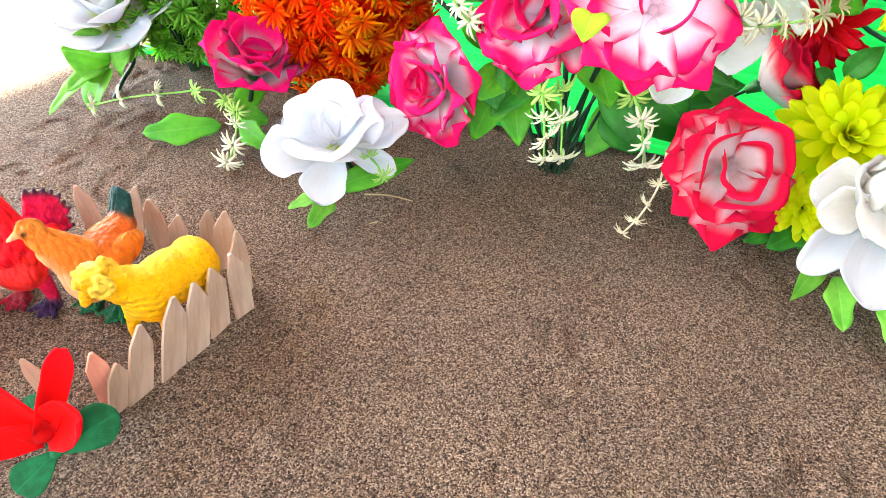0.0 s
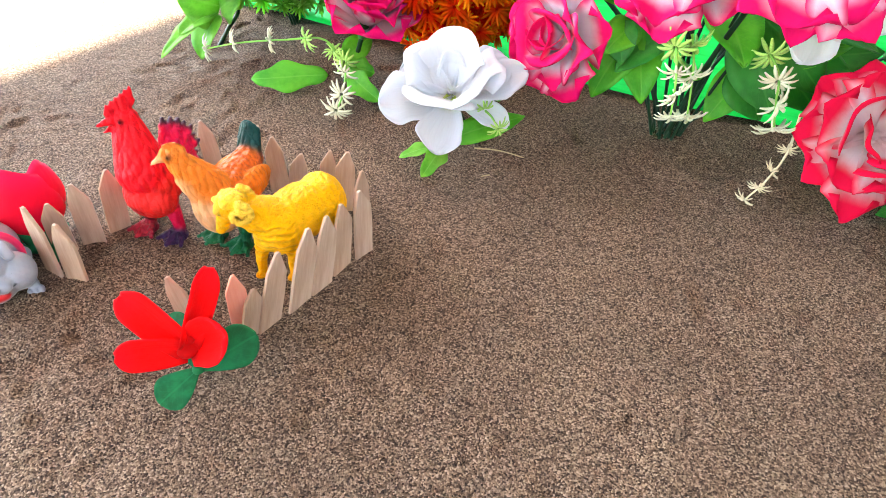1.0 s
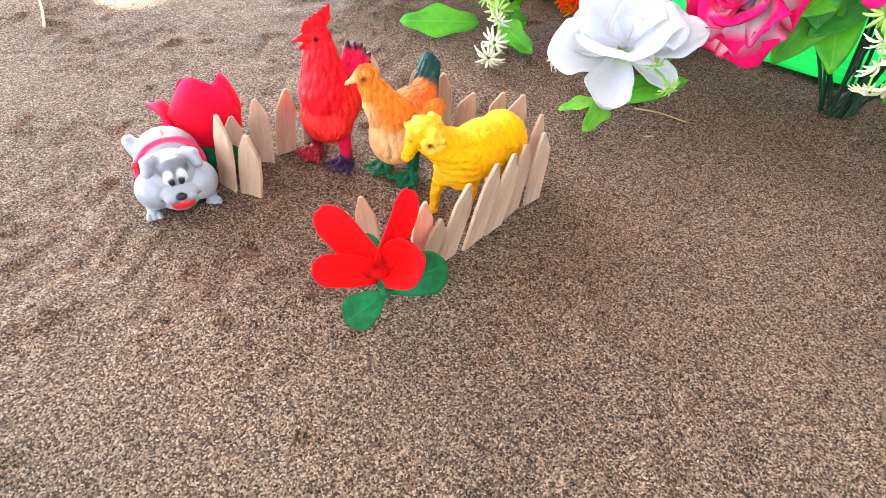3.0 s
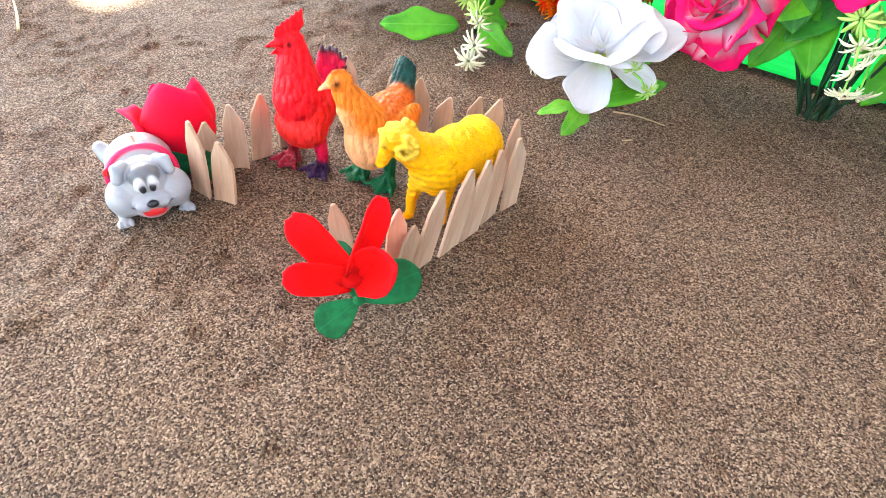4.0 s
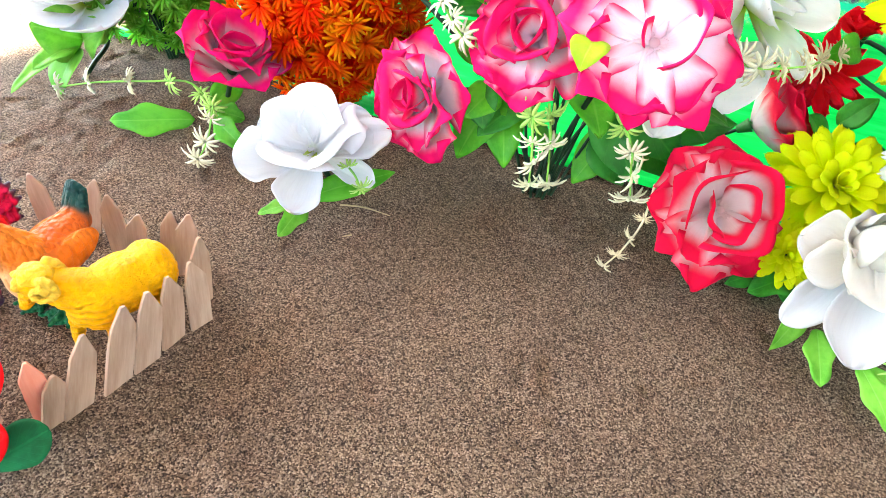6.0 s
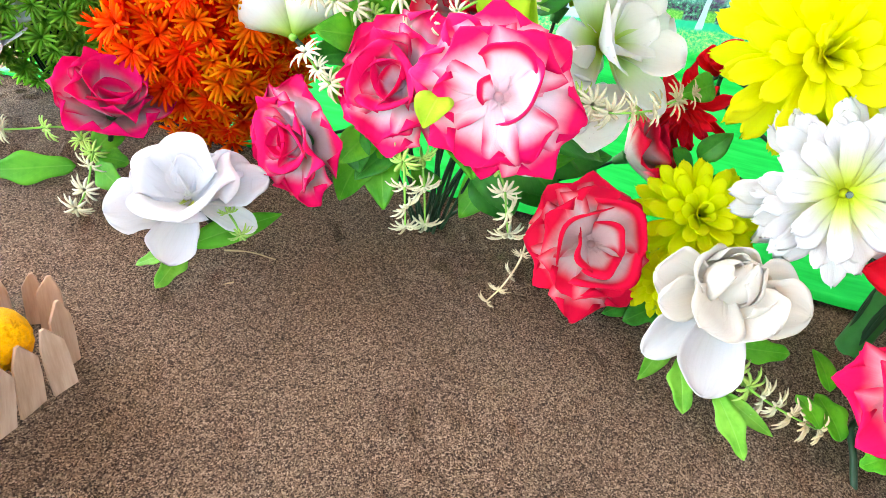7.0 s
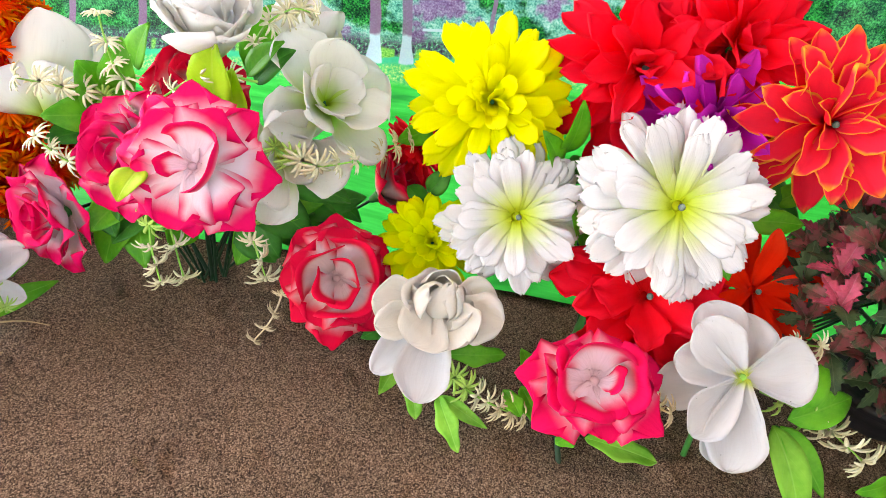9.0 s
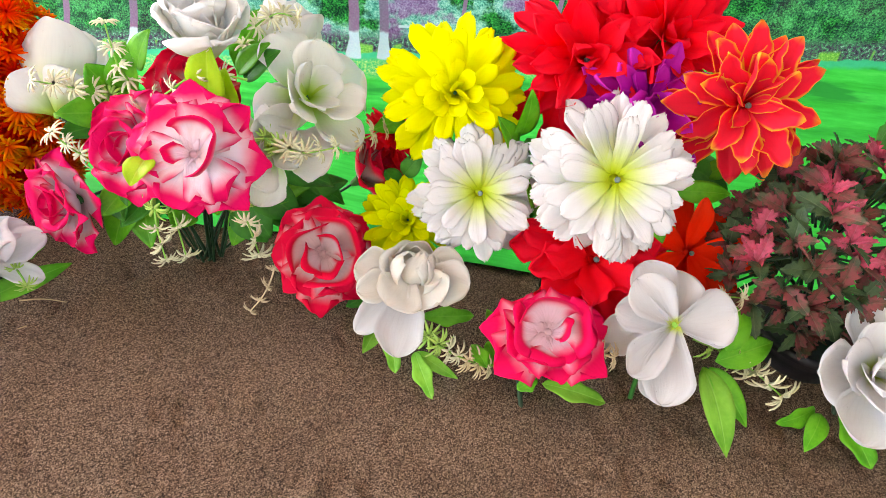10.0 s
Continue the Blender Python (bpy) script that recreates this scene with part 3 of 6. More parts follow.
def sweep(v):
    """Distance back and height of the sheet, v metres up from its front edge."""
    flat, r = 0.225, 0.10
    if v < flat:
        return v, 0.0045 + 0.004 * math.sin(v * 19) ** 2
    a = (v - flat) / r
    if a < math.pi / 2:
        return flat + r * math.sin(a), 0.0045 + r * (1 - math.cos(a)) + 0.003
    return flat + r, 0.0075 + r + (v - flat - r * math.pi / 2)


def build_banner():
    bm = bmesh.new()
    uvl = bm.loops.layers.uv.new("UVMap")
    nu, nv, lu, lv = 120, 60, 1.25, 0.80
    rows = []
    for j in range(nv + 1):
        v = lv * j / nv
        b, z = sweep(v)
        row = []
        for i in range(nu + 1):
            u = lu * i / nu
            crease = 0.006 * math.exp(-((u - 0.73) / 0.018) ** 2) + 0.004 * math.exp(-((u - 0.49) / 0.012) ** 2) + 0.0015 * math.sin(u * 13 + v * 3)
            k = min(1, max(0, (v - 0.02) / 0.1))
            edge = 0.004 * math.sin(u * 17) + 0.003 * math.sin(u * 41)
            p = CORNER + ALONG * u + BACK * (b + (edge if v < 0.1 else 0) - crease * k * min(1, v * 2.5)) + Vector((0, 0, z + crease * k * (1 if v < 0.25 else 0) + 0.0005 * math.sin(u * 19) * k))
            row.append(bm.verts.new(p))
        rows.append(row)
    for j in range(nv):
        for i in range(nu):
            f = bm.faces.new((rows[j][i], rows[j][i + 1], rows[j + 1][i + 1], rows[j + 1][i]))
            for l, (p, q) in zip(f.loops, ((i, j), (i + 1, j), (i + 1, j + 1), (i, j + 1))):
                l[uvl].uv = (lu * p / nu, lv * q / nv)
    ob = part("backdrop_sheet", bm, M_BANNER, None)
    so = ob.modifiers.new("thick", "SOLIDIFY")
    so.thickness, so.offset = 0.0008, -1
    tagged(ob, "printed vinyl sheet with a green park scene behind the flowers", "backdrop")


build_banner()


WALL_AWAY = 3.4


def build_blocking_wall():
    """An unseen wall, added behind the sheet to block light from the back right."""
    bm = bmesh.new()
    near = CORNER + BACK * 0.345
    foot = [near + ALONG * a + BACK * b for a, b in ((-0.02, 0), (7, 0), (7, 0.15), (-0.02, 0.15))]
    vs = [bm.verts.new((p.x, p.y, -0.05)) for p in foot] + [bm.verts.new((p.x, p.y, 2.296)) for p in foot]
    for q in ((3, 2, 1, 0), (4, 5, 6, 7), (0, 1, 5, 4), (1, 2, 6, 5), (2, 3, 7, 6), (3, 0, 4, 7)):
        bm.faces.new([vs[i] for i in q])
    bmesh.ops.recalc_face_normals(bm, faces=bm.faces)
    ob = part("wall_north", bm, M_ADDED_WALL, None)
    for p in ob.data.polygons:
        p.use_smooth = False
    tagged(ob, "unseen plain wall added behind the printed sheet to block light", "wall", kind="structure")


build_blocking_wall()


def build_unseen_blockers():
    """An unseen slab added overhead, whose rim draws the border of the sunlight on the sand."""
    high = 2.3
    rim = Vector((0.68, 0.73, 0)).normalized()
    inward = Vector((rim.y, -rim.x, 0))
    on = Vector((-0.345, 0.585, 0)) + Vector((SUN_DIR.x, SUN_DIR.y, 0)) * (high / SUN_DIR.z)
    bm = bmesh.new()
    # the slab steps out at one corner, so the sunlight ends in a point
    plan = ((-0.093, 0), (8, 0), (8, 3.6), (-8, 3.6), (-8, 0), (-1.3, 0), (-1.3, -0.7), (-0.093, -0.7))
    low = [on + rim * a + inward * b + Vector((0, 0, high)) for a, b in plan]
    n = len(low)
    vs = [bm.verts.new(p) for p in low] + [bm.verts.new(p + Vector((0, 0, 0.12))) for p in low]
    bm.faces.new(vs[:n][::-1])
    bm.faces.new(vs[n:])
    for i in range(n):
        j = (i + 1) % n
        bm.faces.new((vs[i], vs[j], vs[n + j], vs[n + i]))
    bmesh.ops.recalc_face_normals(bm, faces=bm.faces)
    ob = part("ceiling", bm, M_SHADE_SLAB, None)
    for p in ob.data.polygons:
        p.use_smooth = False
    tagged(ob, "unseen pale slab added above the sand bed to shade it", "roof", kind="structure")
    # an unseen low wall, added behind the camera to limit the light from there
    mid = on + inward * WALL_AWAY
    bm = bmesh.new()
    foot = [mid + rim * a + inward * b for a, b in ((-8, 0), (8, 0), (8, 0.15), (-8, 0.15))]
    vs = [bm.verts.new((p.x, p.y, -0.05)) for p in foot] + [bm.verts.new((p.x, p.y, 1.0)) for p in foot]
    for q in ((3, 2, 1, 0), (4, 5, 6, 7), (0, 1, 5, 4), (1, 2, 6, 5), (2, 3, 7, 6), (3, 0, 4, 7)):
        bm.faces.new([vs[i] for i in q])
    bmesh.ops.recalc_face_normals(bm, faces=bm.faces)
    ob = part("wall_south", bm, M_ADDED_WALL, None)
    for p in ob.data.polygons:
        p.use_smooth = False
    tagged(ob, "unseen low wall added behind the camera to limit light", "wall", kind="structure")


build_unseen_blockers()

# ---- flowers ----
V = Vector
LIB = {}


def petal_mesh(key, material, **kw):
    if key not in LIB:
        LIB[key] = as_mesh("petal", petal_bm(**kw), material)
    return LIB[key]


ROSE_RINGS = [
    # count, length, width, pitch of the ring, bend, curl, cup, base radius, base height, shape
    (5, 1.02, 1.14, 2, 34, 80, 0.22, 0.10, -0.12, "pinch"),
    (5, 0.86, 1.06, 22, 44, 88, 0.34, 0.09, -0.04, "pinch"),
    (3, 0.68, 1.02, 42, 52, 80, 0.50, 0.07, 0.0, "round"),
    (3, 0.52, 0.80, 54, 50, 60, 0.65, 0.05, 0.03, "round"),
    (1, 0.44, 0.55, 66, 30, 20, 0.9, 0.03, 0.04, "round"),
]
CUP_RINGS = [
    (5, 1.06, 1.06, 22, 34, 92, 0.30, 0.08, -0.10, "pinch"),
    (4, 0.95, 1.00, 44, 34, 80, 0.42, 0.07, -0.02, "pinch"),
    (3, 0.80, 0.86, 62, 26, 50, 0.6, 0.05, 0.0, "round"),
    (2, 0.60, 0.62, 74, 18, 30, 0.8, 0.03, 0.02, "round"),
]
OPEN_RINGS = [
    (5, 1.02, 1.02, 2, 40, 25, 0.30, 0.08, -0.06, "round"),
    (4, 0.86, 0.92, 26, 44, 35, 0.40, 0.06, 0.0, "round"),
    (3, 0.62, 0.74, 50, 40, 30, 0.55, 0.05, 0.04, "round"),
    (2, 0.44, 0.50, 70, 30, 15, 0.8, 0.03, 0.05, "round"),
]
MAGNOLIA_RINGS = [
    (4, 1.05, 0.92, 0, 36, 24, 0.36, 0.06, -0.05, "round"),
    (3, 0.98, 0.88, 24, 46, 26, 0.42, 0.05, 0.0, "round"),
    (3, 0.66, 0.62, 44, 30, 20, 0.4, 0.04, 0.02, "round"),
]
BUD_RINGS = [
    (3, 1.0, 0.95, 42, 40, 70, 0.5, 0.06, -0.05, "point"),
    (3, 0.9, 0.85, 60, 34, 50, 0.7, 0.05, 0.0, "point"),
    (3, 0.75, 0.7, 74, 20, 20, 0.9, 0.03, 0.02, "round"),
]
DAISY_RINGS = [
    (13, 1.06, 0.32, -24, 14, 14, 0.08, 0.08, -0.12, "tongue"),
    (19, 0.98, 0.29, -8, 12, 14, 0.10, 0.08, -0.06, "tongue"),
    (19, 0.91, 0.28, 3, 10, 18, 0.10, 0.07, -0.03, "tongue"),
    (16, 0.78, 0.28, 10, 8, 26, 0.10, 0.06, -0.01, "tongue"),
]
DAHLIA_RINGS = [
    (11, 1.06, 0.40, -18, 26, 20, 0.45, 0.08, -0.16, "jag"),
    (11, 1.02, 0.42, 2, 24, 20, 0.45, 0.08, -0.10, "jag"),
    (10, 0.94, 0.42, 22, 20, 20, 0.5, 0.07, -0.03, "jag"),
    (7, 0.74, 0.38, 42, 14, 16, 0.5, 0.06, 0.03, "jag"),
    (3, 0.46, 0.36, 66, 10, 10, 0.5, 0.03, 0.03, "jag"),
]
POM_RINGS = [
    (15, 1.06, 0.27, -16, 20, 16, 0.16, 0.08, -0.16, "tongue"),
    (16, 1.00, 0.27, 2, 18, 16, 0.16, 0.08, -0.09, "tongue"),
    (15, 0.90, 0.27, 18, 14, 20, 0.18, 0.07, -0.02, "tongue"),
    (11, 0.76, 0.26, 34, 10, 24, 0.22, 0.06, 0.03, "tongue"),
    (8, 0.60, 0.26, 50, 8, 30, 0.22, 0.05, 0.05, "tongue"),
    (5, 0.44, 0.24, 70, 8, 20, 0.4, 0.03, 0.05, "tongue"),
]
FLAME_RINGS = [
    (11, 1.02, 0.44, -26, 30, 20, 0.5, 0.08, -0.18, "jag"),
    (11, 1.00, 0.44, -6, 30, 24, 0.5, 0.08, -0.12, "jag"),
    (10, 0.92, 0.43, 14, 30, 34, 0.55, 0.07, -0.05, "jag"),
    (8, 0.76, 0.40, 34, 24, 44, 0.55, 0.06, 0.02, "jag"),
    (4, 0.52, 0.30, 58, 16, 40, 0.6, 0.04, 0.04, "jag"),
]
TALL_RINGS = [
    (4, 1.00, 1.02, 40, 40, 40, 0.42, 0.08, -0.06, "round"),
    (4, 0.98, 1.00, 46, 38, 34, 0.42, 0.07, 0.0, "round"),
    (4, 0.90, 0.90, 62, 26, 20, 0.5, 0.05, 0.03, "round"),
    (3, 0.74, 0.66, 74, 18, 10, 0.7, 0.03, 0.05, "round"),
]
CLOSED_RINGS = [
    (3, 1.12, 1.20, 34, 82, 4, 0.62, 0.12, -0.10, "round"),
    (3, 1.06, 1.10, 46, 76, 0, 0.66, 0.10, -0.04, "round"),
    (2, 0.92, 0.95, 64, 46, 0, 0.75, 0.05, 0.0, "round"),
]
SINGLE_RINGS = [
    (8, 1.0, 0.62, -12, 26, 20, 0.3, 0.06, -0.08, "jag"),
    (7, 0.94, 0.60, 4, 22, 24, 0.3, 0.06, -0.03, "jag"),
    (5, 0.70, 0.52, 16, 16, 24, 0.35, 0.06, 0.02, "jag"),
]
LILY_RINGS = [
    (7, 1.0, 0.40, -8, 26, 30, 0.4, 0.06, -0.06, "point"),
    (6, 0.86, 0.38, 16, 22, 30, 0.4, 0.06, 0.0, "point"),
]


def head(owner, at, way, r, rings, material, kind, spin=0.0, seed=0, bead=False, jitter=1.0, wave=0.035, thick=0.012, label="", heart=None):
    """A flower head as a part of its plant; its petals are sub-parts."""
    rng = random.Random(seed * 7 + 3)
    name = kind + "_head"
    core = bmesh.new()
    ball_bm(0.085, 0.8, core, (0, 0, -0.09))
    tube_bm([(0, 0, -0.34), (0, 0, -0.22), (0, 0, -0.12)], 0.06, 0.13, 8, core)
    ob = part(name, core, material if bead else M_STEM, owner, label)
    ob.matrix_basis = facing(Vector(at) - owner.location, way, spin, r)
    for ri, (n, ln, wd, pitch, bend, curl, cup, rad, z0, shape) in enumerate(rings):
        for i in range(n):
            var = (i * 2 + ri + seed) % 3
            key = (kind, material.name, ri, var, id(rings))
            me = petal_mesh(key, material, length=ln, width=wd, shape=shape, bend=bend + (var - 1) * 8, curl=curl * (0.7 + 0.35 * var), cup=cup, wave=wave, seed=ri * 11 + var,
                            across=10 if wd > 0.5 else 6, along=15 if wd > 0.5 else 10, thick=thick * (0.6 if rings is DAISY_RINGS else 1.0), edge=0.28 if kind == "rose" and ri < 3 else 0.0)
            a = 360 * (i + 0.5 * (ri % 2)) / n + rng.uniform(-10, 10) * jitter + ri * 13
            p = pitch + rng.uniform(-7, 7) * jitter
            m = pose(0, 0, z0, 0, 0, a) @ pose(0, rad, 0, p, rng.uniform(-9, 9) * jitter, 0) @ Matrix.Scale(rng.uniform(0.93, 1.06), 4)
            piece("petal", me, ob, m)
    if bead:
        b = part("bead", ball_bm(0.042, 0.8), M_BEAD, ob, "small grey plastic centre bead with a hole")
        b.location = (0.02, -0.01, 0.07 if rings is DAISY_RINGS else 0.12)
    return ob


def loose_petals(ob, petals, material, axis, right, up, bend=34, curl=28, cup=0.34, edge=0.0, thick=0.014, shape="round", wave=0.045):
    """Broad petals laid singly round a head: each by its tip (mm to the right, up and out along axis) and its width in mm."""
    axis, right, up = V(axis).normalized(), V(right).normalized(), V(up).normalized()
    back = ob.matrix_basis.to_3x3().inverted()
    for i, (a, b, c, w, roll) in enumerate(petals):
        d = (right * a + up * b + axis * c) * 0.001
        ln = d.length
        q = round(w * 0.001 / ln, 1)
        me = petal_mesh(("loose", material.name, q, i % 3, bend, curl, cup, shape), material, length=1.0, width=q, shape=shape, rise=-bend * 0.45, bend=bend, curl=curl * (0.6 + 0.4 * (i % 3)), cup=cup, wave=wave, seed=i % 3, thick=thick, across=12, along=18, edge=edge)
        y = d.normalized()
        x = y.cross(axis).normalized()
        m = Matrix((x, y, x.cross(y))).transposed().to_4x4() @ pose(0, 0, 0, 0, roll, 0) @ Matrix.Scale(ln, 4)
        piece("petal", me, ob, back.to_4x4() @ m)


def wrap_bm(span, low, wide, tall, close=0.0, lip=0.0, drop=0.34, seed=0, thick=0.0011, across=16, along=12):
    """A petal wrapped round the z axis with its middle towards +x: low and wide are its foot and belly radii, close draws its rim in, lip turns the rim out."""
    rng = random.Random(seed)
    ph = [rng.uniform(0, 6.28) for _ in range(3)]

    def place(u, v):
        a = radians(span) / 2 * u * (1 - 0.25 * (1 - v)) + 0.05 * math.sin(v * 5 + ph[0])
        r = low + (wide - low) * math.sin(min(1.0, v * 1.3) * math.pi / 2)
        r -= close * wide * max(0.0, v - 0.45) ** 2 * 3.3
        t = max(0.0, v - 0.68) / 0.32
        r += lip * wide * t * t * (0.75 + 0.25 * math.sin(u * 4 + ph[1]))
        r *= 1 + 0.05 * math.sin(u * 5 + ph[2]) * v
        top = 1 - drop * abs(u) ** 1.8 + 0.035 * math.sin(u * 7 + ph[0])
        z = tall * v * top - abs(lip) * wide * 0.35 * t * t * t
        return (r * math.cos(a), r * math.sin(a), z)

    return sheet_bm(across, along, place, thick)


def wrapped(owner, petals, material, axis, right, z0=0.0, drop=0.34):
    """Wrapped petals round a head's axis. Each: heading in degrees from right, span, foot, belly and height in mm, close, lip."""
    axis = V(axis).normalized()
    x = (V(right) - axis * V(right).dot(axis)).normalized()
    turn = Matrix((x, axis.cross(x), axis)).transposed().to_4x4()
    back = owner.matrix_basis.to_3x3().inverted().to_4x4()
    for i, (a, span, low, wide, tall, close, lip) in enumerate(petals):
        me = as_mesh("petal", wrap_bm(span, low * 0.001, wide * 0.001, tall * 0.001, close, lip, drop, seed=i * 5 + int(a)), material)
        piece("petal", me, owner, back @ turn @ pose(0, 0, z0, 0, 0, a) @ pose(0, 0, 0, (i * 29 % 19) - 9, (i * 41 % 23) - 8, 0))


def hero_rose(owner, at, outer, inner, core, material, axis, right, up, label):
    """A large rose whose petals are laid one by one: outer ones with pinched, rolled rims, inner ones cupped, a heart of wrapped ones."""
    h = part("rose_head", ball_bm(0.003, 0.8), material, owner, label)
    h.location = V(at) - owner.location
    bpy.context.view_layer.update()
    loose_petals(h, outer, material, axis, right, up, bend=20, curl=44, cup=0.12, edge=0.5, thick=0.022, shape="pinch", wave=0.03)
    loose_petals(h, [(a, b, c, w * 1.2, q) for a, b, c, w, q in inner], material, axis, right, up, bend=42, curl=84, cup=0.28, edge=0.45, thick=0.03, shape="pinch", wave=0.035)
    wrapped(h, core, material, axis, right)
    return h


def leaf(owner, at, tip, width, material=None, shape="leaf", bend=-35, seed=0, roll=0.0, fold=0.25, cup=0.0, wave=0.03, name="leaf"):
    """A leaf from its foot to its tip (world places), as a part."""
    a, b = Vector(at), Vector(tip)
    d = b - a
    ln = d.length
    material = material or M_LEAF
    key = ("leaf", material.name, shape, bend, seed % 3, round(width / ln, 1), fold)
    if key not in LIB:
        LIB[key] = as_mesh("leaf", petal_bm(1.0, max(0.1, round(width / ln, 1)), shape, rise=-bend * 0.5, bend=bend, cup=cup, fold=fold, wave=wave, seed=seed % 3, across=6, along=22 if shape in ("lobed", "toothed") else 12, thick=0.012), material)
    y = d.normalized()
    x = y.cross(Vector((-0.22, -0.62, 0.75)))
    x = x.normalized() if x.length > 0.05 else Vector((1, 0, 0))
    z = x.cross(y)
    m = Matrix.Translation(a - owner.location) @ Matrix((x, y, z)).transposed().to_4x4() @ pose(0, 0, 0, 0, roll, 0) @ Matrix.Scale(ln, 4)
    return piece(name, LIB[key], owner, m)


def stem(owner, points, r=0.0016, material=None, tip=None, name="stem"):
    return part(name, tube_bm([Vector(p) - owner.location for p in points], r, tip), material or M_STEM, owner)


FLORETS = [as_mesh("floret", star_bm(13, 1.0, 0.062, 48, s, 80), m) for s, m in ((1, M_FLORET), (2, M_FLORET_GREEN), (3, M_FLORET_OLD))]


def sprig(owner, points, count, size, kinds=(0,), seed=0, r=0.0009, start=0.15, hang=0.0):
    """A thin twig with little star florets along it; each floret is a sub-part."""
    rng = random.Random(seed)
    st = part("sprig", tube_bm([Vector(p) - owner.location for p in points], r, r * 0.6), M_STEM_PALE if kinds[0] != 2 else M_FLORET_OLD, owner, "thin twig with small star florets")
    pts = [Vector(p) - owner.location for p in points]
    for i in range(count):
        f = start + (1 - start) * i / max(1, count - 1)
        k = f * (len(pts) - 1)
        j = min(int(k), len(pts) - 2)
        p = pts[j].lerp(pts[j + 1], k - j)
        d = (pts[j + 1] - pts[j]).normalized()
        way = d * 0.9 + Vector((rng.uniform(-1, 1), rng.uniform(-1, 0.4), rng.uniform(-0.4, 0.8))) * (0.75 if i < count - 1 else 0.2)
        kind = kinds[min(len(kinds) - 1, int(f * len(kinds) * 0.999))]
        piece("floret", FLORETS[kind], st, facing(p + Vector((0, 0, 0.0008)), way, rng.uniform(0, 360), size * rng.uniform(0.85, 1.15)))
    return st

# ---- the plants ----


def center_bouquet():
    b = thing("artificial_bouquet", (0.118, 0.413, 0.0), "bouquet of pink artificial roses and cream magnolias stuck in sand", "bouquet")
    base = V((0.118, 0.413, -0.004))
    heads = [
        ((0.083, 0.385, 0.125), (-0.55, -0.62, 0.42), 0.041, ROSE_RINGS, M_PINK, "rose", 50, 2, "rose with pale petals and magenta rims"),
        ((0.030, 0.414, 0.074), (-0.80, -0.52, 0.18), 0.040, ROSE_RINGS, M_PINK, "rose", 80, 3, "rose with pale petals and magenta rims"),
        ((0.128, 0.430, 0.150), (0.0, -0.5, 0.8), 0.034, ROSE_RINGS, M_ROSE, "rose", 10, 4, "crimson rose half hidden among leaves"),
        ((0.250, 0.388, 0.072), (0.62, -0.35, 0.55), 0.040, CUP_RINGS, M_ROSE, "rosebud", 0, 5, "half-open crimson rosebud"),
        ((0.203, 0.385, 0.150), (0.25, -0.66, 0.62), 0.048, MAGNOLIA_RINGS, M_MAGNOLIA, "magnolia", 15, 6, "wide open cream magnolia with a lime throat"),
        ((0.172, 0.380, 0.118), (0.15, -0.75, 0.25), 0.046, MAGNOLIA_RINGS, M_MAGNOLIA, "magnolia", 55, 7, "cream magnolia with a lime throat"),
        ((0.137, 0.412, 0.178), (0.0, -0.30, 0.95), 0.050, TALL_RINGS, M_MAGNOLIA, "white_rose", 0, 8, "white fabric rose"),
        ((0.198, 0.440, 0.160), (0.25, 0.1, 0.95), 0.050, CLOSED_RINGS, M_MAGNOLIA, "closed_magnolia", 0, 10, "cream magnolia turned away"),
    ]
    for i, (at, way, r, rings, m, kind, spin, seed, label) in enumerate(heads):
        head(b, at, way, r, rings, m, kind, spin, seed, label=label, wave=0.075 if m == M_MAGNOLIA else 0.045)
        a, w = V(at), V(way).normalized()
        foot = base + V((0.008 * math.cos(i * 2.4), 0.006 * math.sin(i * 2.4), 0))
        stem(b, [foot, foot.lerp(a - w * 0.05, 0.45) + V((0, 0, 0.012)), a - w * 0.05, a - w * r * 0.25], 0.0012, M_STEM_DARK)
    egg = part("closed_magnolia_head", ball_bm(0.003), M_STEM_PALE, b, "closed white magnolia seen from its side")
    egg.location = V((0.029, 0.47, 0.118)) - b.location
    bpy.context.view_layer.update()
    loose_petals(egg, [(-24, 66, -12, 50, 0), (18, 68, -12, 50, 0)], M_MAGNOLIA, (-0.34, -0.73, 0.60), (0.93, -0.35, 0.10), (0.14, 0.59, 0.80), bend=-40, curl=-20, cup=-0.5, wave=0.02)
    loose_petals(egg, [(-2, 78, 4, 66, 0), (-26, 30, 14, 46, 0), (12, 34, 16, 44, 0)], M_MAGNOLIA, (-0.34, -0.73, 0.60), (0.93, -0.35, 0.10), (0.14, 0.59, 0.80), bend=-64, curl=-20, cup=-0.6, wave=0.02)
    stem(b, [base, (0.09, 0.44, 0.06), egg.location + b.location], 0.0017, M_STEM_DARK)
    hero_rose(b, (0.1135, 0.318, 0.150),
              [(1, 52, -8, 46, 0), (38, 31, -6, 36, 0), (48, -11, -6, 40, 0), (29, -39, -6, 38, 0), (-7, -41, -8, 30, 0), (-46, 17, -6, 42, 0), (-34, -23, -6, 38, 0), (-25, 46, -8, 32, 0)],
              [(-19, 31, 10, 38, 0), (-16, -34, 10, 38, 0), (15, -33, 10, 30, 0), (20, 28, 12, 38, 0), (-33, -2, 9, 28, 0)],
              [(-20, 140, 4, 19, 25, 0.1, 0.15), (75, 110, 4, 17, 24, 0.1, 0.15), (165, 110, 2, 7, 30, 0.0, 0.25)],
              M_PINK, (-0.26, -0.76, 0.60), (0.95, -0.28, 0.11), (0.08, 0.60, 0.79), "large open rose with pale petals and magenta rims")
    stem(b, [base, (0.118, 0.39, 0.06), (0.12, 0.36, 0.12), (0.115, 0.322, 0.144)], 0.0017, M_STEM_DARK)
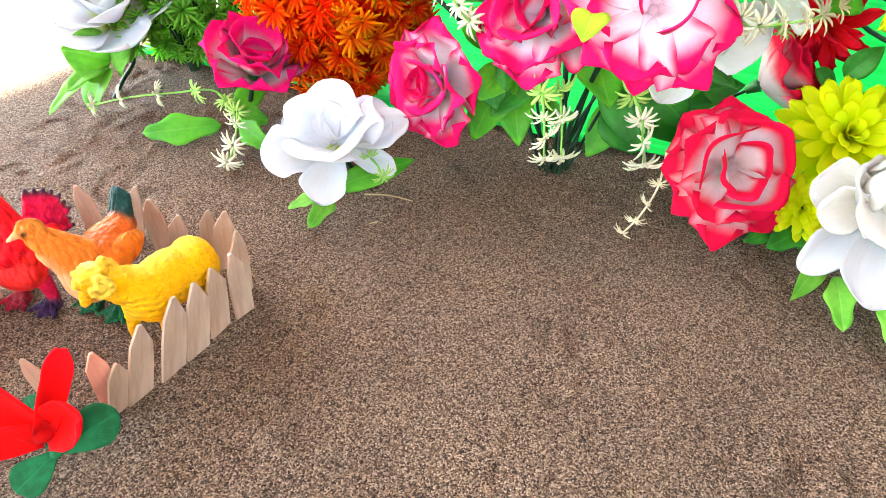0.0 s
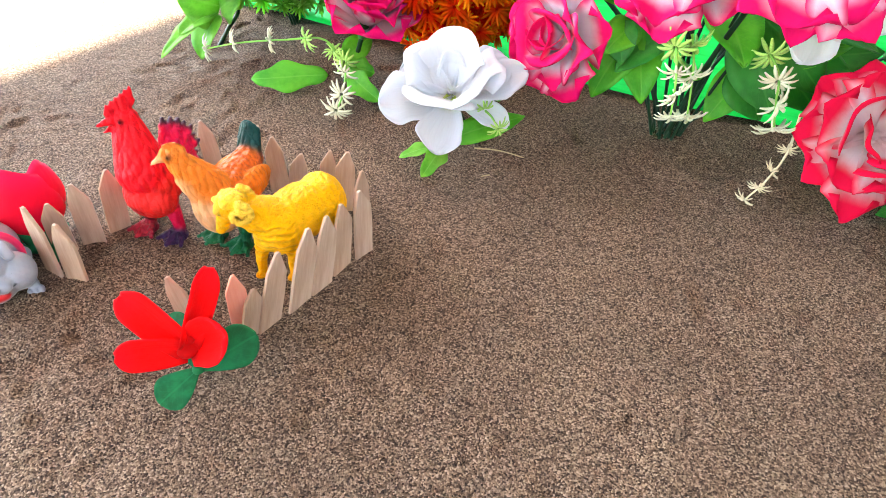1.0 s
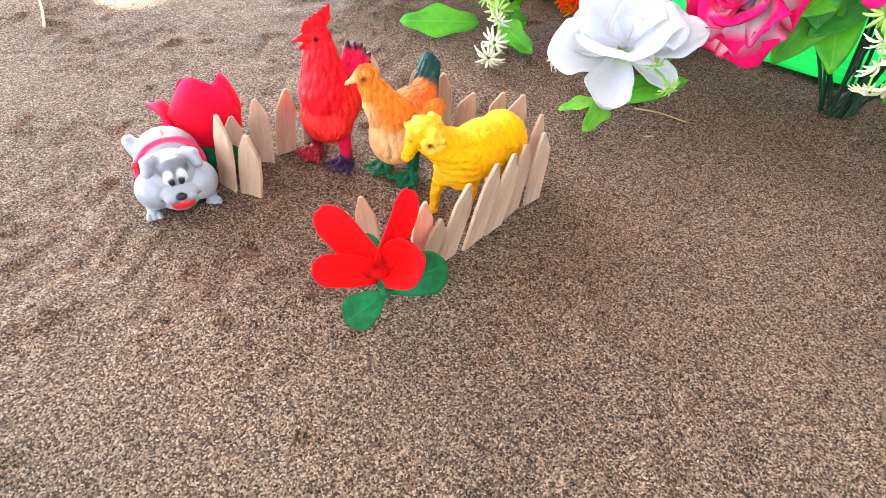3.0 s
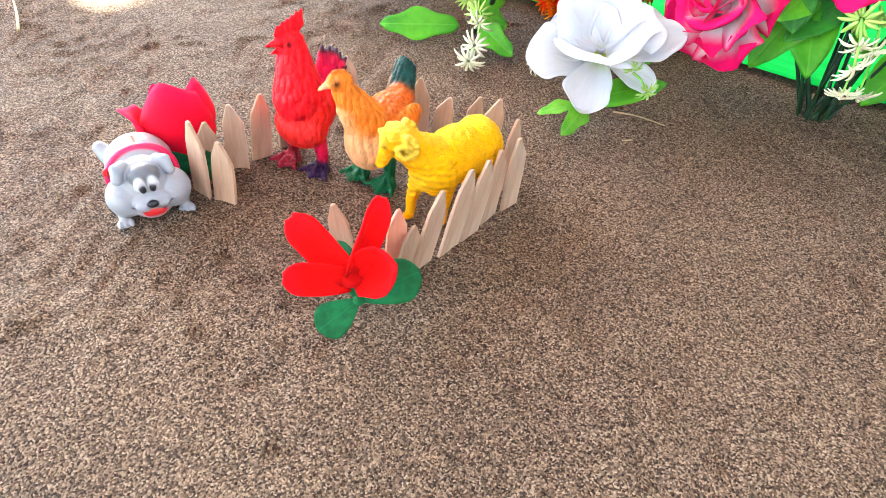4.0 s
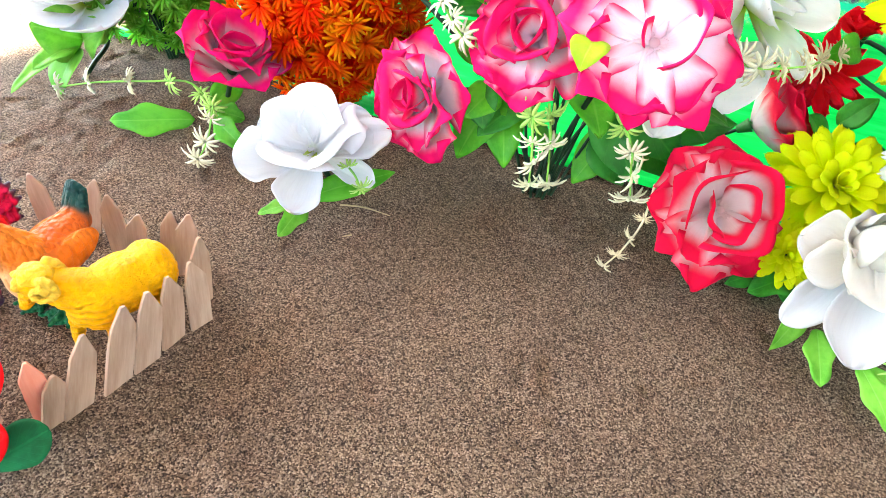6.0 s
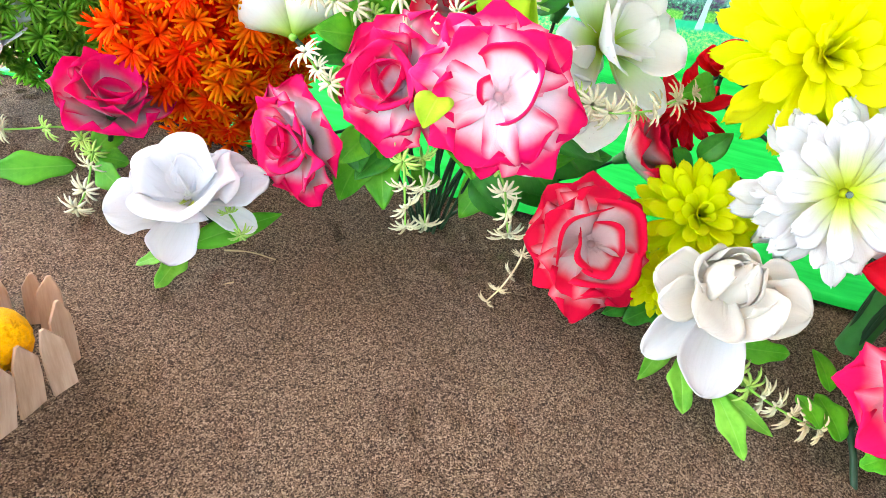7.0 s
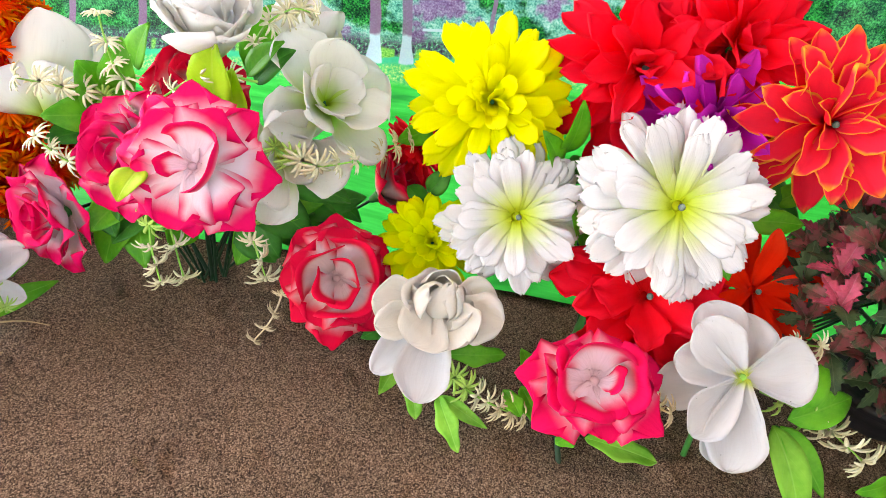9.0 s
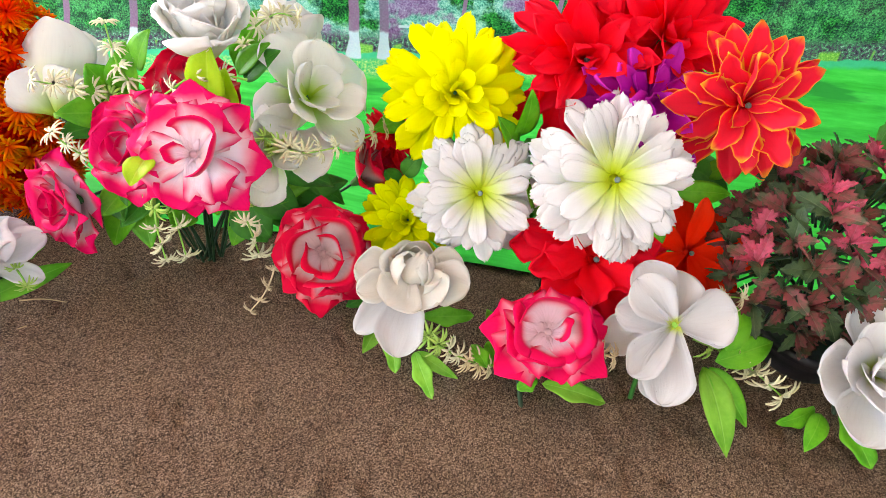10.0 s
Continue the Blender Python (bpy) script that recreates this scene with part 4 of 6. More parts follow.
    for i in range(7):
        foot = base + V((0.009 * math.cos(i * 0.9 + 0.4), 0.007 * math.sin(i * 0.9 + 0.4), 0))
        top = V((0.118 + 0.05 * math.cos(i * 0.9 + 0.4), 0.415 + 0.035 * math.sin(i * 0.9 + 0.4), 0.10 + 0.01 * (i % 3)))
        stem(b, [foot, foot.lerp(top, 0.5) + V((0, 0, 0.008)), top], 0.0011, M_STEM_DARK)
    rng = random.Random(5)
    leaves = [
        ((0.075, 0.405, 0.085), (0.050, 0.395, 0.040), 0.026, M_LEAF), ((0.080, 0.41, 0.08), (0.075, 0.375, 0.045), 0.024, M_LEAF), ((0.09, 0.40, 0.08), (0.058, 0.385, 0.062), 0.022, M_LEAF_DARK),
        ((0.15, 0.41, 0.08), (0.165, 0.375, 0.035), 0.03, M_LEAF_DARK), ((0.15, 0.40, 0.09), (0.19, 0.37, 0.05), 0.032, M_LEAF_DARK), ((0.16, 0.41, 0.07), (0.205, 0.385, 0.03), 0.03, M_LEAF_DARK),
        ((0.17, 0.40, 0.09), (0.22, 0.375, 0.075), 0.03, M_LEAF_DARK), ((0.13, 0.41, 0.09), (0.125, 0.36, 0.075), 0.028, M_LEAF), ((0.16, 0.43, 0.16), (0.205, 0.45, 0.20), 0.03, M_LEAF),
        ((0.08, 0.425, 0.146), (0.088, 0.42, 0.188), 0.021, M_LEAF),
        ((0.075, 0.43, 0.137), (0.06, 0.425, 0.173), 0.03, M_LEAF),
        ((0.067, 0.42, 0.137), (0.036, 0.405, 0.147), 0.02, M_LEAF),
        ((0.064, 0.42, 0.128), (0.034, 0.405, 0.13), 0.018, M_LEAF_DARK),
        ((0.135, 0.385, 0.155), (0.137, 0.375, 0.201), 0.025, M_LEAF_LIME),
        ((0.145, 0.385, 0.151), (0.145, 0.372, 0.183), 0.018, M_LEAF_LIME),
        ((0.087, 0.325, 0.148), (0.075, 0.305, 0.141), 0.015, M_LEAF_LIME),
        ((0.157, 0.4, 0.166), (0.182, 0.4, 0.188), 0.018, M_LEAF),
        ((0.161, 0.4, 0.162), (0.188, 0.395, 0.184), 0.018, M_LEAF_DARK),
        ((0.069, 0.4, 0.088), (0.048, 0.385, 0.074), 0.019, M_LEAF),
        ((0.061, 0.4, 0.089), (0.061, 0.385, 0.067), 0.019, M_LEAF_DARK),
        ((0.144, 0.4, 0.057), (0.163, 0.38, 0.028), 0.026, M_LEAF_DARK),
        ((0.161, 0.4, 0.059), (0.209, 0.385, 0.076), 0.027, M_LEAF),
        ((0.182, 0.4, 0.061), (0.237, 0.39, 0.069), 0.022, M_LEAF_DARK),
        ((0.105, 0.39, 0.065), (0.093, 0.37, 0.063), 0.019, M_LEAF),
        ((0.167, 0.41, 0.057), (0.136, 0.4, 0.016), 0.023, M_LEAF),
        ((0.096, 0.42, 0.149), (0.067, 0.4, 0.135), 0.021, M_LEAF),
        ((0.2, 0.4, 0.073), (0.233, 0.39, 0.046), 0.02, M_LEAF_DARK),
        ((0.053, 0.43, 0.116), (0.066, 0.42, 0.09), 0.02, M_LEAF),
        ((0.092, 0.43, 0.164), (0.105, 0.425, 0.194), 0.019, M_LEAF),
    ]
    for i, (a, t, w, m) in enumerate(leaves):
        leaf(b, a, t, w * 1.3, m, seed=i, roll=rng.uniform(-25, 25))
    sprig(b, [(0.085, 0.375, 0.09), (0.083, 0.36, 0.078), (0.083, 0.354, 0.066), (0.084, 0.352, 0.050)], 4, 0.0135, (1, 0, 0), 1)
    sprig(b, [(0.095, 0.375, 0.09), (0.096, 0.364, 0.074), (0.098, 0.358, 0.046)], 3, 0.0125, (1, 0), 2)
    sprig(b, [(0.140, 0.375, 0.085), (0.144, 0.356, 0.074), (0.147, 0.352, 0.058), (0.150, 0.348, 0.042)], 4, 0.014, (1, 0, 0), 3)
    sprig(b, [(0.165, 0.35, 0.05), (0.158, 0.338, 0.03), (0.148, 0.333, 0.013), (0.136, 0.328, 0.004)], 4, 0.0085, (2,), 4, start=0.3)
    sprig(b, [(0.095, 0.42, 0.13), (0.07, 0.42, 0.15), (0.05, 0.42, 0.158), (0.028, 0.42, 0.165)], 6, 0.012, (1, 0, 0), 5)
    sprig(b, [(0.09, 0.41, 0.13), (0.085, 0.415, 0.16), (0.08, 0.415, 0.175), (0.078, 0.42, 0.20)], 5, 0.012, (0,), 6)
    sprig(b, [(0.16, 0.38, 0.17), (0.13, 0.385, 0.175), (0.105, 0.39, 0.16), (0.09, 0.395, 0.15)], 5, 0.012, (0,), 7)
    sprig(b, [(0.09, 0.41, 0.11), (0.06, 0.405, 0.115), (0.045, 0.40, 0.118), (0.032, 0.40, 0.135)], 6, 0.011, (1, 0), 8)
    sprig(b, [(0.16, 0.37, 0.135), (0.170, 0.345, 0.135), (0.185, 0.333, 0.133), (0.205, 0.325, 0.138)], 6, 0.0125, (1, 0, 0), 9)
    sprig(b, [(0.19, 0.39, 0.10), (0.215, 0.37, 0.11), (0.235, 0.36, 0.122), (0.255, 0.36, 0.13)], 6, 0.011, (1, 2), 10)
    sprig(b, [(0.16, 0.42, 0.17), (0.172, 0.41, 0.195), (0.19, 0.41, 0.205), (0.205, 0.415, 0.20)], 5, 0.012, (0,), 11)


center_bouquet()


def ground_rose(name, base, at, way, r, rings, m, kind, spin, seed, label, leaves, sprigs=(), stem_mat=None, wave=0.035):
    """One artificial flower stuck in the sand with its own leaves and twigs."""
    t = thing(name, base, label, "artificial flower")
    h = head(t, at, way, r, rings, m, kind, spin, seed, wave=wave) if rings else None
    a, w = V(at), V(way).normalized()
    foot = V(base) - V((0, 0, 0.004))
    stem(t, [foot, foot.lerp(a - w * r * 0.8, 0.5), a - w * r * 0.8, a - w * r * 0.25], 0.0019, stem_mat or M_STEM_DARK)
    for i, lf in enumerate(leaves):
        leaf(t, lf[0], lf[1], lf[2], lf[3], "lobed" if (i + seed) % 3 else "leaf", seed=i + seed, roll=(i * 37 % 40) - 20)
    for i, (pts, n, size, kinds) in enumerate(sprigs):
        sprig(t, pts, n, size, kinds, seed * 3 + i)
    return t, h


low_rose = ground_rose("artificial_rose", (0.208, 0.340, 0), (0.202, 0.328, 0.050), (-0.22, -0.72, 0.62), 0.044, None, M_ROSE, "rose", 25, 21,
            "low crimson and white artificial rose leaning on the sand",
            [((0.224, 0.307, 0.012), (0.206, 0.305, 0.006), 0.013, M_LEAF_DARK), ((0.235, 0.305, 0.015), (0.233, 0.293, 0.006), 0.013, M_LEAF_DARK), ((0.194, 0.317, 0.01), (0.192, 0.315, 0.003), 0.009, M_LEAF)])
hero_rose(low_rose[0], (0.194, 0.323, 0.050),
          [(3, 48, -8, 50, 0), (-27, 39, -8, 46, 0), (40, 25, -8, 46, 0), (39, -8, -6, 42, 0), (29, -42, -6, 40, 0), (-9, -54, -4, 38, 0), (-35, -28, -6, 40, 0), (-43, 3, -6, 46, 0)],
          [(-30, 18, 8, 40, 0), (8, 37, 8, 46, 0), (34, 11, 8, 38, 0), (18, -32, 10, 44, 0), (-18, -32, 8, 40, 0)],
          [(140, 130, 6, 24, 27, 0.05, 0.2), (40, 120, 6, 24, 27, 0.05, 0.2), (-65, 130, 6, 24, 25, 0.05, 0.25), (40, 130, 3, 14, 26, 0.1, 0.2), (200, 120, 3, 14, 26, 0.0, 0.35), (-70, 110, 3, 12, 24, 0.0, 0.4)],
          M_ROSE, (-0.24, -0.76, 0.60), (0.96, -0.24, 0.08), (0.10, 0.62, 0.78), "crimson rimmed rose with beige white petals")
ground_rose("artificial_carnation", (0.268, 0.325, 0), (0.264, 0.323, 0.066), (-0.3, -0.62, 0.70), 0.036, POM_RINGS, M_LIME, "carnation", 0, 22,
            "lime yellow fabric flower between the roses",
            [((0.255, 0.315, 0.02), (0.243, 0.29, 0.006), 0.018, M_LEAF_LIME), ((0.25, 0.315, 0.02), (0.232, 0.292, 0.018), 0.016, M_LEAF_LIME), ((0.245, 0.30, 0.015), (0.235, 0.28, 0.006), 0.02, M_LEAF_DARK), ((0.25, 0.30, 0.015), (0.215, 0.295, 0.008), 0.02, M_LEAF_DARK)])
ground_rose("artificial_carnation", (0.238, 0.312, 0), (0.236, 0.303, 0.030), (-0.4, -0.6, 0.55), 0.020, POM_RINGS, M_LIME, "carnation", 40, 23,
            "small lime yellow fabric flower near the sand", [])
cream_rose = ground_rose("artificial_white_rose", (0.243, 0.255, 0), (0.240, 0.258, 0.066), (0.0, -0.10, 0.99), 0.010, TALL_RINGS[3:], M_CREAM, "white_rose", 10, 24,
            "cream white fabric rose with a hanging lower petal",
            [((0.222, 0.265, 0.03), (0.201, 0.25, 0.008), 0.016, M_LEAF_PALE), ((0.227, 0.253, 0.02), (0.217, 0.225, 0.006), 0.017, M_LEAF_PALE), ((0.232, 0.226, 0.022), (0.231, 0.191, 0.01), 0.016, M_LEAF_PALE), ((0.233, 0.226, 0.022), (0.255, 0.2, 0.012), 0.01, M_LEAF_PALE), ((0.246, 0.246, 0.035), (0.284, 0.236, 0.032), 0.015, M_LEAF), ((0.283, 0.187, 0.02), (0.281, 0.211, 0.03), 0.017, M_LEAF)],
            [([(0.24, 0.24, 0.03), (0.25, 0.222, 0.025), (0.262, 0.208, 0.022), (0.275, 0.196, 0.02)], 7, 0.013, (1, 0, 2))])
T9, R9, U9 = (-0.34, -0.73, 0.60), (0.93, -0.35, 0.10), (0.14, 0.59, 0.80)
wrapped(cream_rose[1], [(-80, 190, 4, 13, 34, 0.85, 0.0), (20, 170, 4, 13.5, 35, 0.8, 0.0), (140, 190, 4, 14, 35, 0.7, 0.0)], M_CREAM, (0.0, -0.30, 0.95), (0.93, -0.35, 0.10), -0.012, 0.05)
wrapped(cream_rose[1], [(10, 150, 5, 17, 33, 0.4, 0.0), (70, 150, 5, 19, 32, 0.3, 0.03), (-20, 120, 5, 20, 27, 0.15, 0.08), (150, 120, 5, 20, 26, 0.0, 0.2)], M_CREAM, (0.0, -0.30, 0.95), (0.93, -0.35, 0.10), -0.012, 0.22)
loose_petals(cream_rose[1], [(-40, 8, 6, 34, 0), (-38, -8, 14, 24, 0), (-16, -18, 20, 38, 0), (18, -20, 18, 40, 0), (40, -10, 10, 34, 0), (38, 6, 2, 32, 0)], M_CREAM, T9, R9, U9, bend=44, curl=34, cup=0.34, thick=0.02, wave=0.06)
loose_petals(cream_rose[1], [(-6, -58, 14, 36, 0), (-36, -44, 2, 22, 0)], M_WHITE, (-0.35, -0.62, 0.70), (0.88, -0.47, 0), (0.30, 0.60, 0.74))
lean_rose = ground_rose("artificial_white_rose", (-0.02, 0.412, 0), (-0.040, 0.404, 0.040), (-0.20, -0.50, 0.80), 0.011, OPEN_RINGS[3:], M_SNOW, "white_rose", 0, 25,
            "white fabric rose leaning over the sand with green leaves",
            [((-0.045, 0.391, 0.012), (-0.063, 0.366, 0.003), 0.015, M_LEAF_PALE), ((-0.049, 0.388, 0.012), (-0.076, 0.388, 0.004), 0.011, M_LEAF_PALE), ((-0.045, 0.397, 0.01), (0.015, 0.42, 0.014), 0.022, M_LEAF), ((-0.019, 0.414, 0.035), (0.003, 0.417, 0.04), 0.018, M_LEAF)],
            [([(-0.02, 0.405, 0.03), (-0.015, 0.392, 0.03), (-0.012, 0.384, 0.026)], 2, 0.009, (1,)), ([(-0.04, 0.43, 0.02), (-0.06, 0.428, 0.018), (-0.075, 0.425, 0.02)], 3, 0.010, (1, 0))])
LEAN = ((-0.13, -0.76, 0.63), (0.98, -0.17, 0), (0.11, 0.62, 0.78))
loose_petals(lean_rose[1], [(-8, -40, 16, 30, 0)], M_SNOW, *LEAN, bend=30, curl=20, cup=0.34, shape="round", wave=0.06)
loose_petals(lean_rose[1], [(-45, -10, 14, 36, 0), (47, 15, 10, 26, 0), (40, -16, -6, 18, 0)], M_LINEN, *LEAN, bend=34, curl=36, cup=0.3, shape="round", wave=0.08)
loose_petals(lean_rose[1], [(-34, 14, 4, 40, 0), (-20, 27, -2, 40, 0), (12, 29, -2, 40, 0), (35, 24, 2, 32, 0)], M_LINEN, *LEAN, bend=30, curl=30, cup=0.3, shape="round", wave=0.09)
wrapped(lean_rose[1], [(70, 130, 5, 22, 33, -0.1, 0.2), (135, 110, 5, 21, 30, -0.1, 0.3), (10, 100, 5, 22, 28, -0.1, 0.4), (-120, 120, 5, 21, 24, -0.2, 0.4), (-40, 110, 5, 21, 26, -0.2, 0.4), (90, 120, 3, 12, 27, 0.2, 0.1)], M_LINEN, (-0.10, -0.30, 0.95), (1, 0, 0))
ground_rose("artificial_rose", (-0.115, 0.510, 0), (-0.094, 0.497, 0.052), (0.25, -0.30, 0.90), 0.044, CUP_RINGS, M_DEEP, "cup_rose", 30, 26,
            "magenta artificial rose opening upwards on a dark stem",
            [((-0.125, 0.494, 0.012), (-0.186, 0.502, 0.006), 0.026, M_LEAF), ((-0.112, 0.502, 0.02), (-0.09, 0.52, 0.032), 0.022, M_LEAF), ((-0.11, 0.491, 0.016), (-0.086, 0.46, 0.006), 0.021, M_LEAF), ((-0.109, 0.496, 0.018), (-0.089, 0.492, 0.014), 0.019, M_LEAF)],
            [([(-0.112, 0.505, 0.01), (-0.125, 0.505, 0.035), (-0.155, 0.505, 0.036), (-0.19, 0.508, 0.033), (-0.215, 0.51, 0.028)], 5, 0.011, (1, 0)), ([(-0.112, 0.50, 0.02), (-0.11, 0.485, 0.025), (-0.113, 0.465, 0.012), (-0.118, 0.45, 0.006)], 4, 0.0115, (1, 0, 0))])
ground_rose("artificial_white_rose", (-0.226, 0.580, 0), (-0.212, 0.604, 0.058), (-0.05, -0.35, 0.9), 0.055, OPEN_RINGS, M_SNOW, "white_rose", 0, 27,
            "white fabric rose beside the sunlight on a leafy stem",
            [((-0.217, 0.585, 0.032), (-0.249, 0.575, 0.046), 0.047, M_LEAF_PALE), ((-0.217, 0.585, 0.03), (-0.195, 0.575, 0.046), 0.038, M_LEAF_PALE), ((-0.219, 0.58, 0.029), (-0.26, 0.535, 0.009), 0.019, M_LEAF_PALE), ((-0.22, 0.58, 0.027), (-0.231, 0.545, 0.003), 0.031, M_LEAF_PALE), ((-0.22, 0.58, 0.028), (-0.246, 0.55, 0.022), 0.026, M_LEAF_PALE), ((-0.216, 0.585, 0.03), (-0.189, 0.59, 0.05), 0.035, M_LEAF_PALE)])
front_rose = ground_rose("artificial_rose", (0.292, 0.170, 0), (0.294, 0.178, 0.056), (-0.10, -0.42, 0.88), 0.049, None, M_PINK, "rose", 40, 28,
            "magenta and white artificial rose low over the sand",
            [((0.304, 0.169, 0.02), (0.342, 0.143, 0.012), 0.018, M_LEAF_PALE), ((0.303, 0.175, 0.02), (0.288, 0.175, 0.014), 0.014, M_LEAF), ((0.29, 0.21, 0.03), (0.291, 0.232, 0.04), 0.015, M_LEAF), ((0.272, 0.193, 0.025), (0.269, 0.212, 0.03), 0.014, M_LEAF)],
            [([(0.32, 0.17, 0.05), (0.335, 0.158, 0.05), (0.34, 0.15, 0.052)], 3, 0.010, (2,))])
hero_rose(front_rose[0], (0.305, 0.178, 0.062),
          [(-47, 5, -2, 42, 0), (-39, -28, 6, 42, 0), (6, -36, 8, 40, 0), (37, -32, 6, 42, 0), (46, 4, -4, 40, 0), (30, 24, -12, 40, 0), (-28, 22, -12, 38, 0)],
          [(-30, -14, 12, 42, 0), (4, -24, 14, 46, 0), (30, -12, 12, 40, 0), (24, 18, 4, 38, 0), (-22, 16, 6, 36, 0)],
          [(95, 140, 5, 21, 31, 0.05, 0.1), (185, 100, 5, 19, 24, -0.1, 0.25), (-95, 100, 5, 17, 15, -0.1, 0.4), (5, 110, 5, 19, 25, -0.1, 0.25), (-25, 100, 3, 10, 23, 0.0, 0.25)],
          M_CRIMSON, (-0.22, -0.55, 0.80), (0.91, -0.40, 0.10), (0.25, 0.72, 0.64), "magenta rimmed rose with white petals")


def orchid():
    t = thing("artificial_magnolia", (0.372, 0.148, 0), "white fabric magnolia with broad loose petals and green leaves", "artificial flower")
    h = part("magnolia_head", ball_bm(0.0028), M_STEM_PALE, t)
    h.location = V((0.380, 0.144, 0.074)) - t.location
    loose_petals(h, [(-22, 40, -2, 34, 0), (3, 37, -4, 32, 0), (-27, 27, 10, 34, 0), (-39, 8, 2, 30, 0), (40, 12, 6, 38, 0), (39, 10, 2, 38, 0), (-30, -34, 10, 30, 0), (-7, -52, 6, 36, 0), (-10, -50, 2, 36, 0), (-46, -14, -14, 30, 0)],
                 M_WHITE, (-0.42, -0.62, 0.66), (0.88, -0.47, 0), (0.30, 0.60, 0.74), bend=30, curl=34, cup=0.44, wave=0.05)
    stem(t, [(0.372, 0.148, -0.003), (0.37, 0.15, 0.04), (0.364, 0.15, 0.072)], 0.0019)
    for i, (a, b, w, m) in enumerate([((0.401, 0.125, 0.045), (0.395, 0.079, 0.006), 0.024, M_LEAF_PALE), ((0.405, 0.123, 0.045), (0.418, 0.088, 0.016), 0.021, M_LEAF), ((0.408, 0.123, 0.05), (0.464, 0.122, 0.05), 0.02, M_LEAF), ((0.412, 0.122, 0.06), (0.444, 0.144, 0.075), 0.019, M_LEAF), ((0.408, 0.127, 0.04), (0.404, 0.097, 0.01), 0.017, M_LEAF_DARK)]):
        leaf(t, a, b, w, m, seed=i)
    sprig(t, [(0.409, 0.145, 0.05), (0.428, 0.127, 0.045), (0.444, 0.114, 0.035), (0.452, 0.094, 0.028)], 6, 0.0155, (1, 0, 0), 41)
    sprig(t, [(0.457, 0.146, 0.07), (0.467, 0.14, 0.072), (0.481, 0.138, 0.07)], 2, 0.012, (2,), 43, start=0.0)
    sprig(t, [(0.40, 0.16, 0.08), (0.418, 0.148, 0.085), (0.432, 0.14, 0.086)], 3, 0.010, (0,), 42)


orchid()
ground_rose("artificial_white_rose", (0.512, 0.080, 0), (0.506, 0.074, 0.050), (-0.35, -0.55, 0.75), 0.047, OPEN_RINGS, M_SNOW, "white_rose", 15, 29,
            "white fabric rose with brown specks resting on the sand",
            [((0.475, 0.08, 0.02), (0.445, 0.085, 0.012), 0.016, M_LEAF), ((0.475, 0.075, 0.02), (0.45, 0.062, 0.006), 0.016, M_LEAF), ((0.49, 0.07, 0.02), (0.485, 0.035, 0.004), 0.022, M_LEAF)])


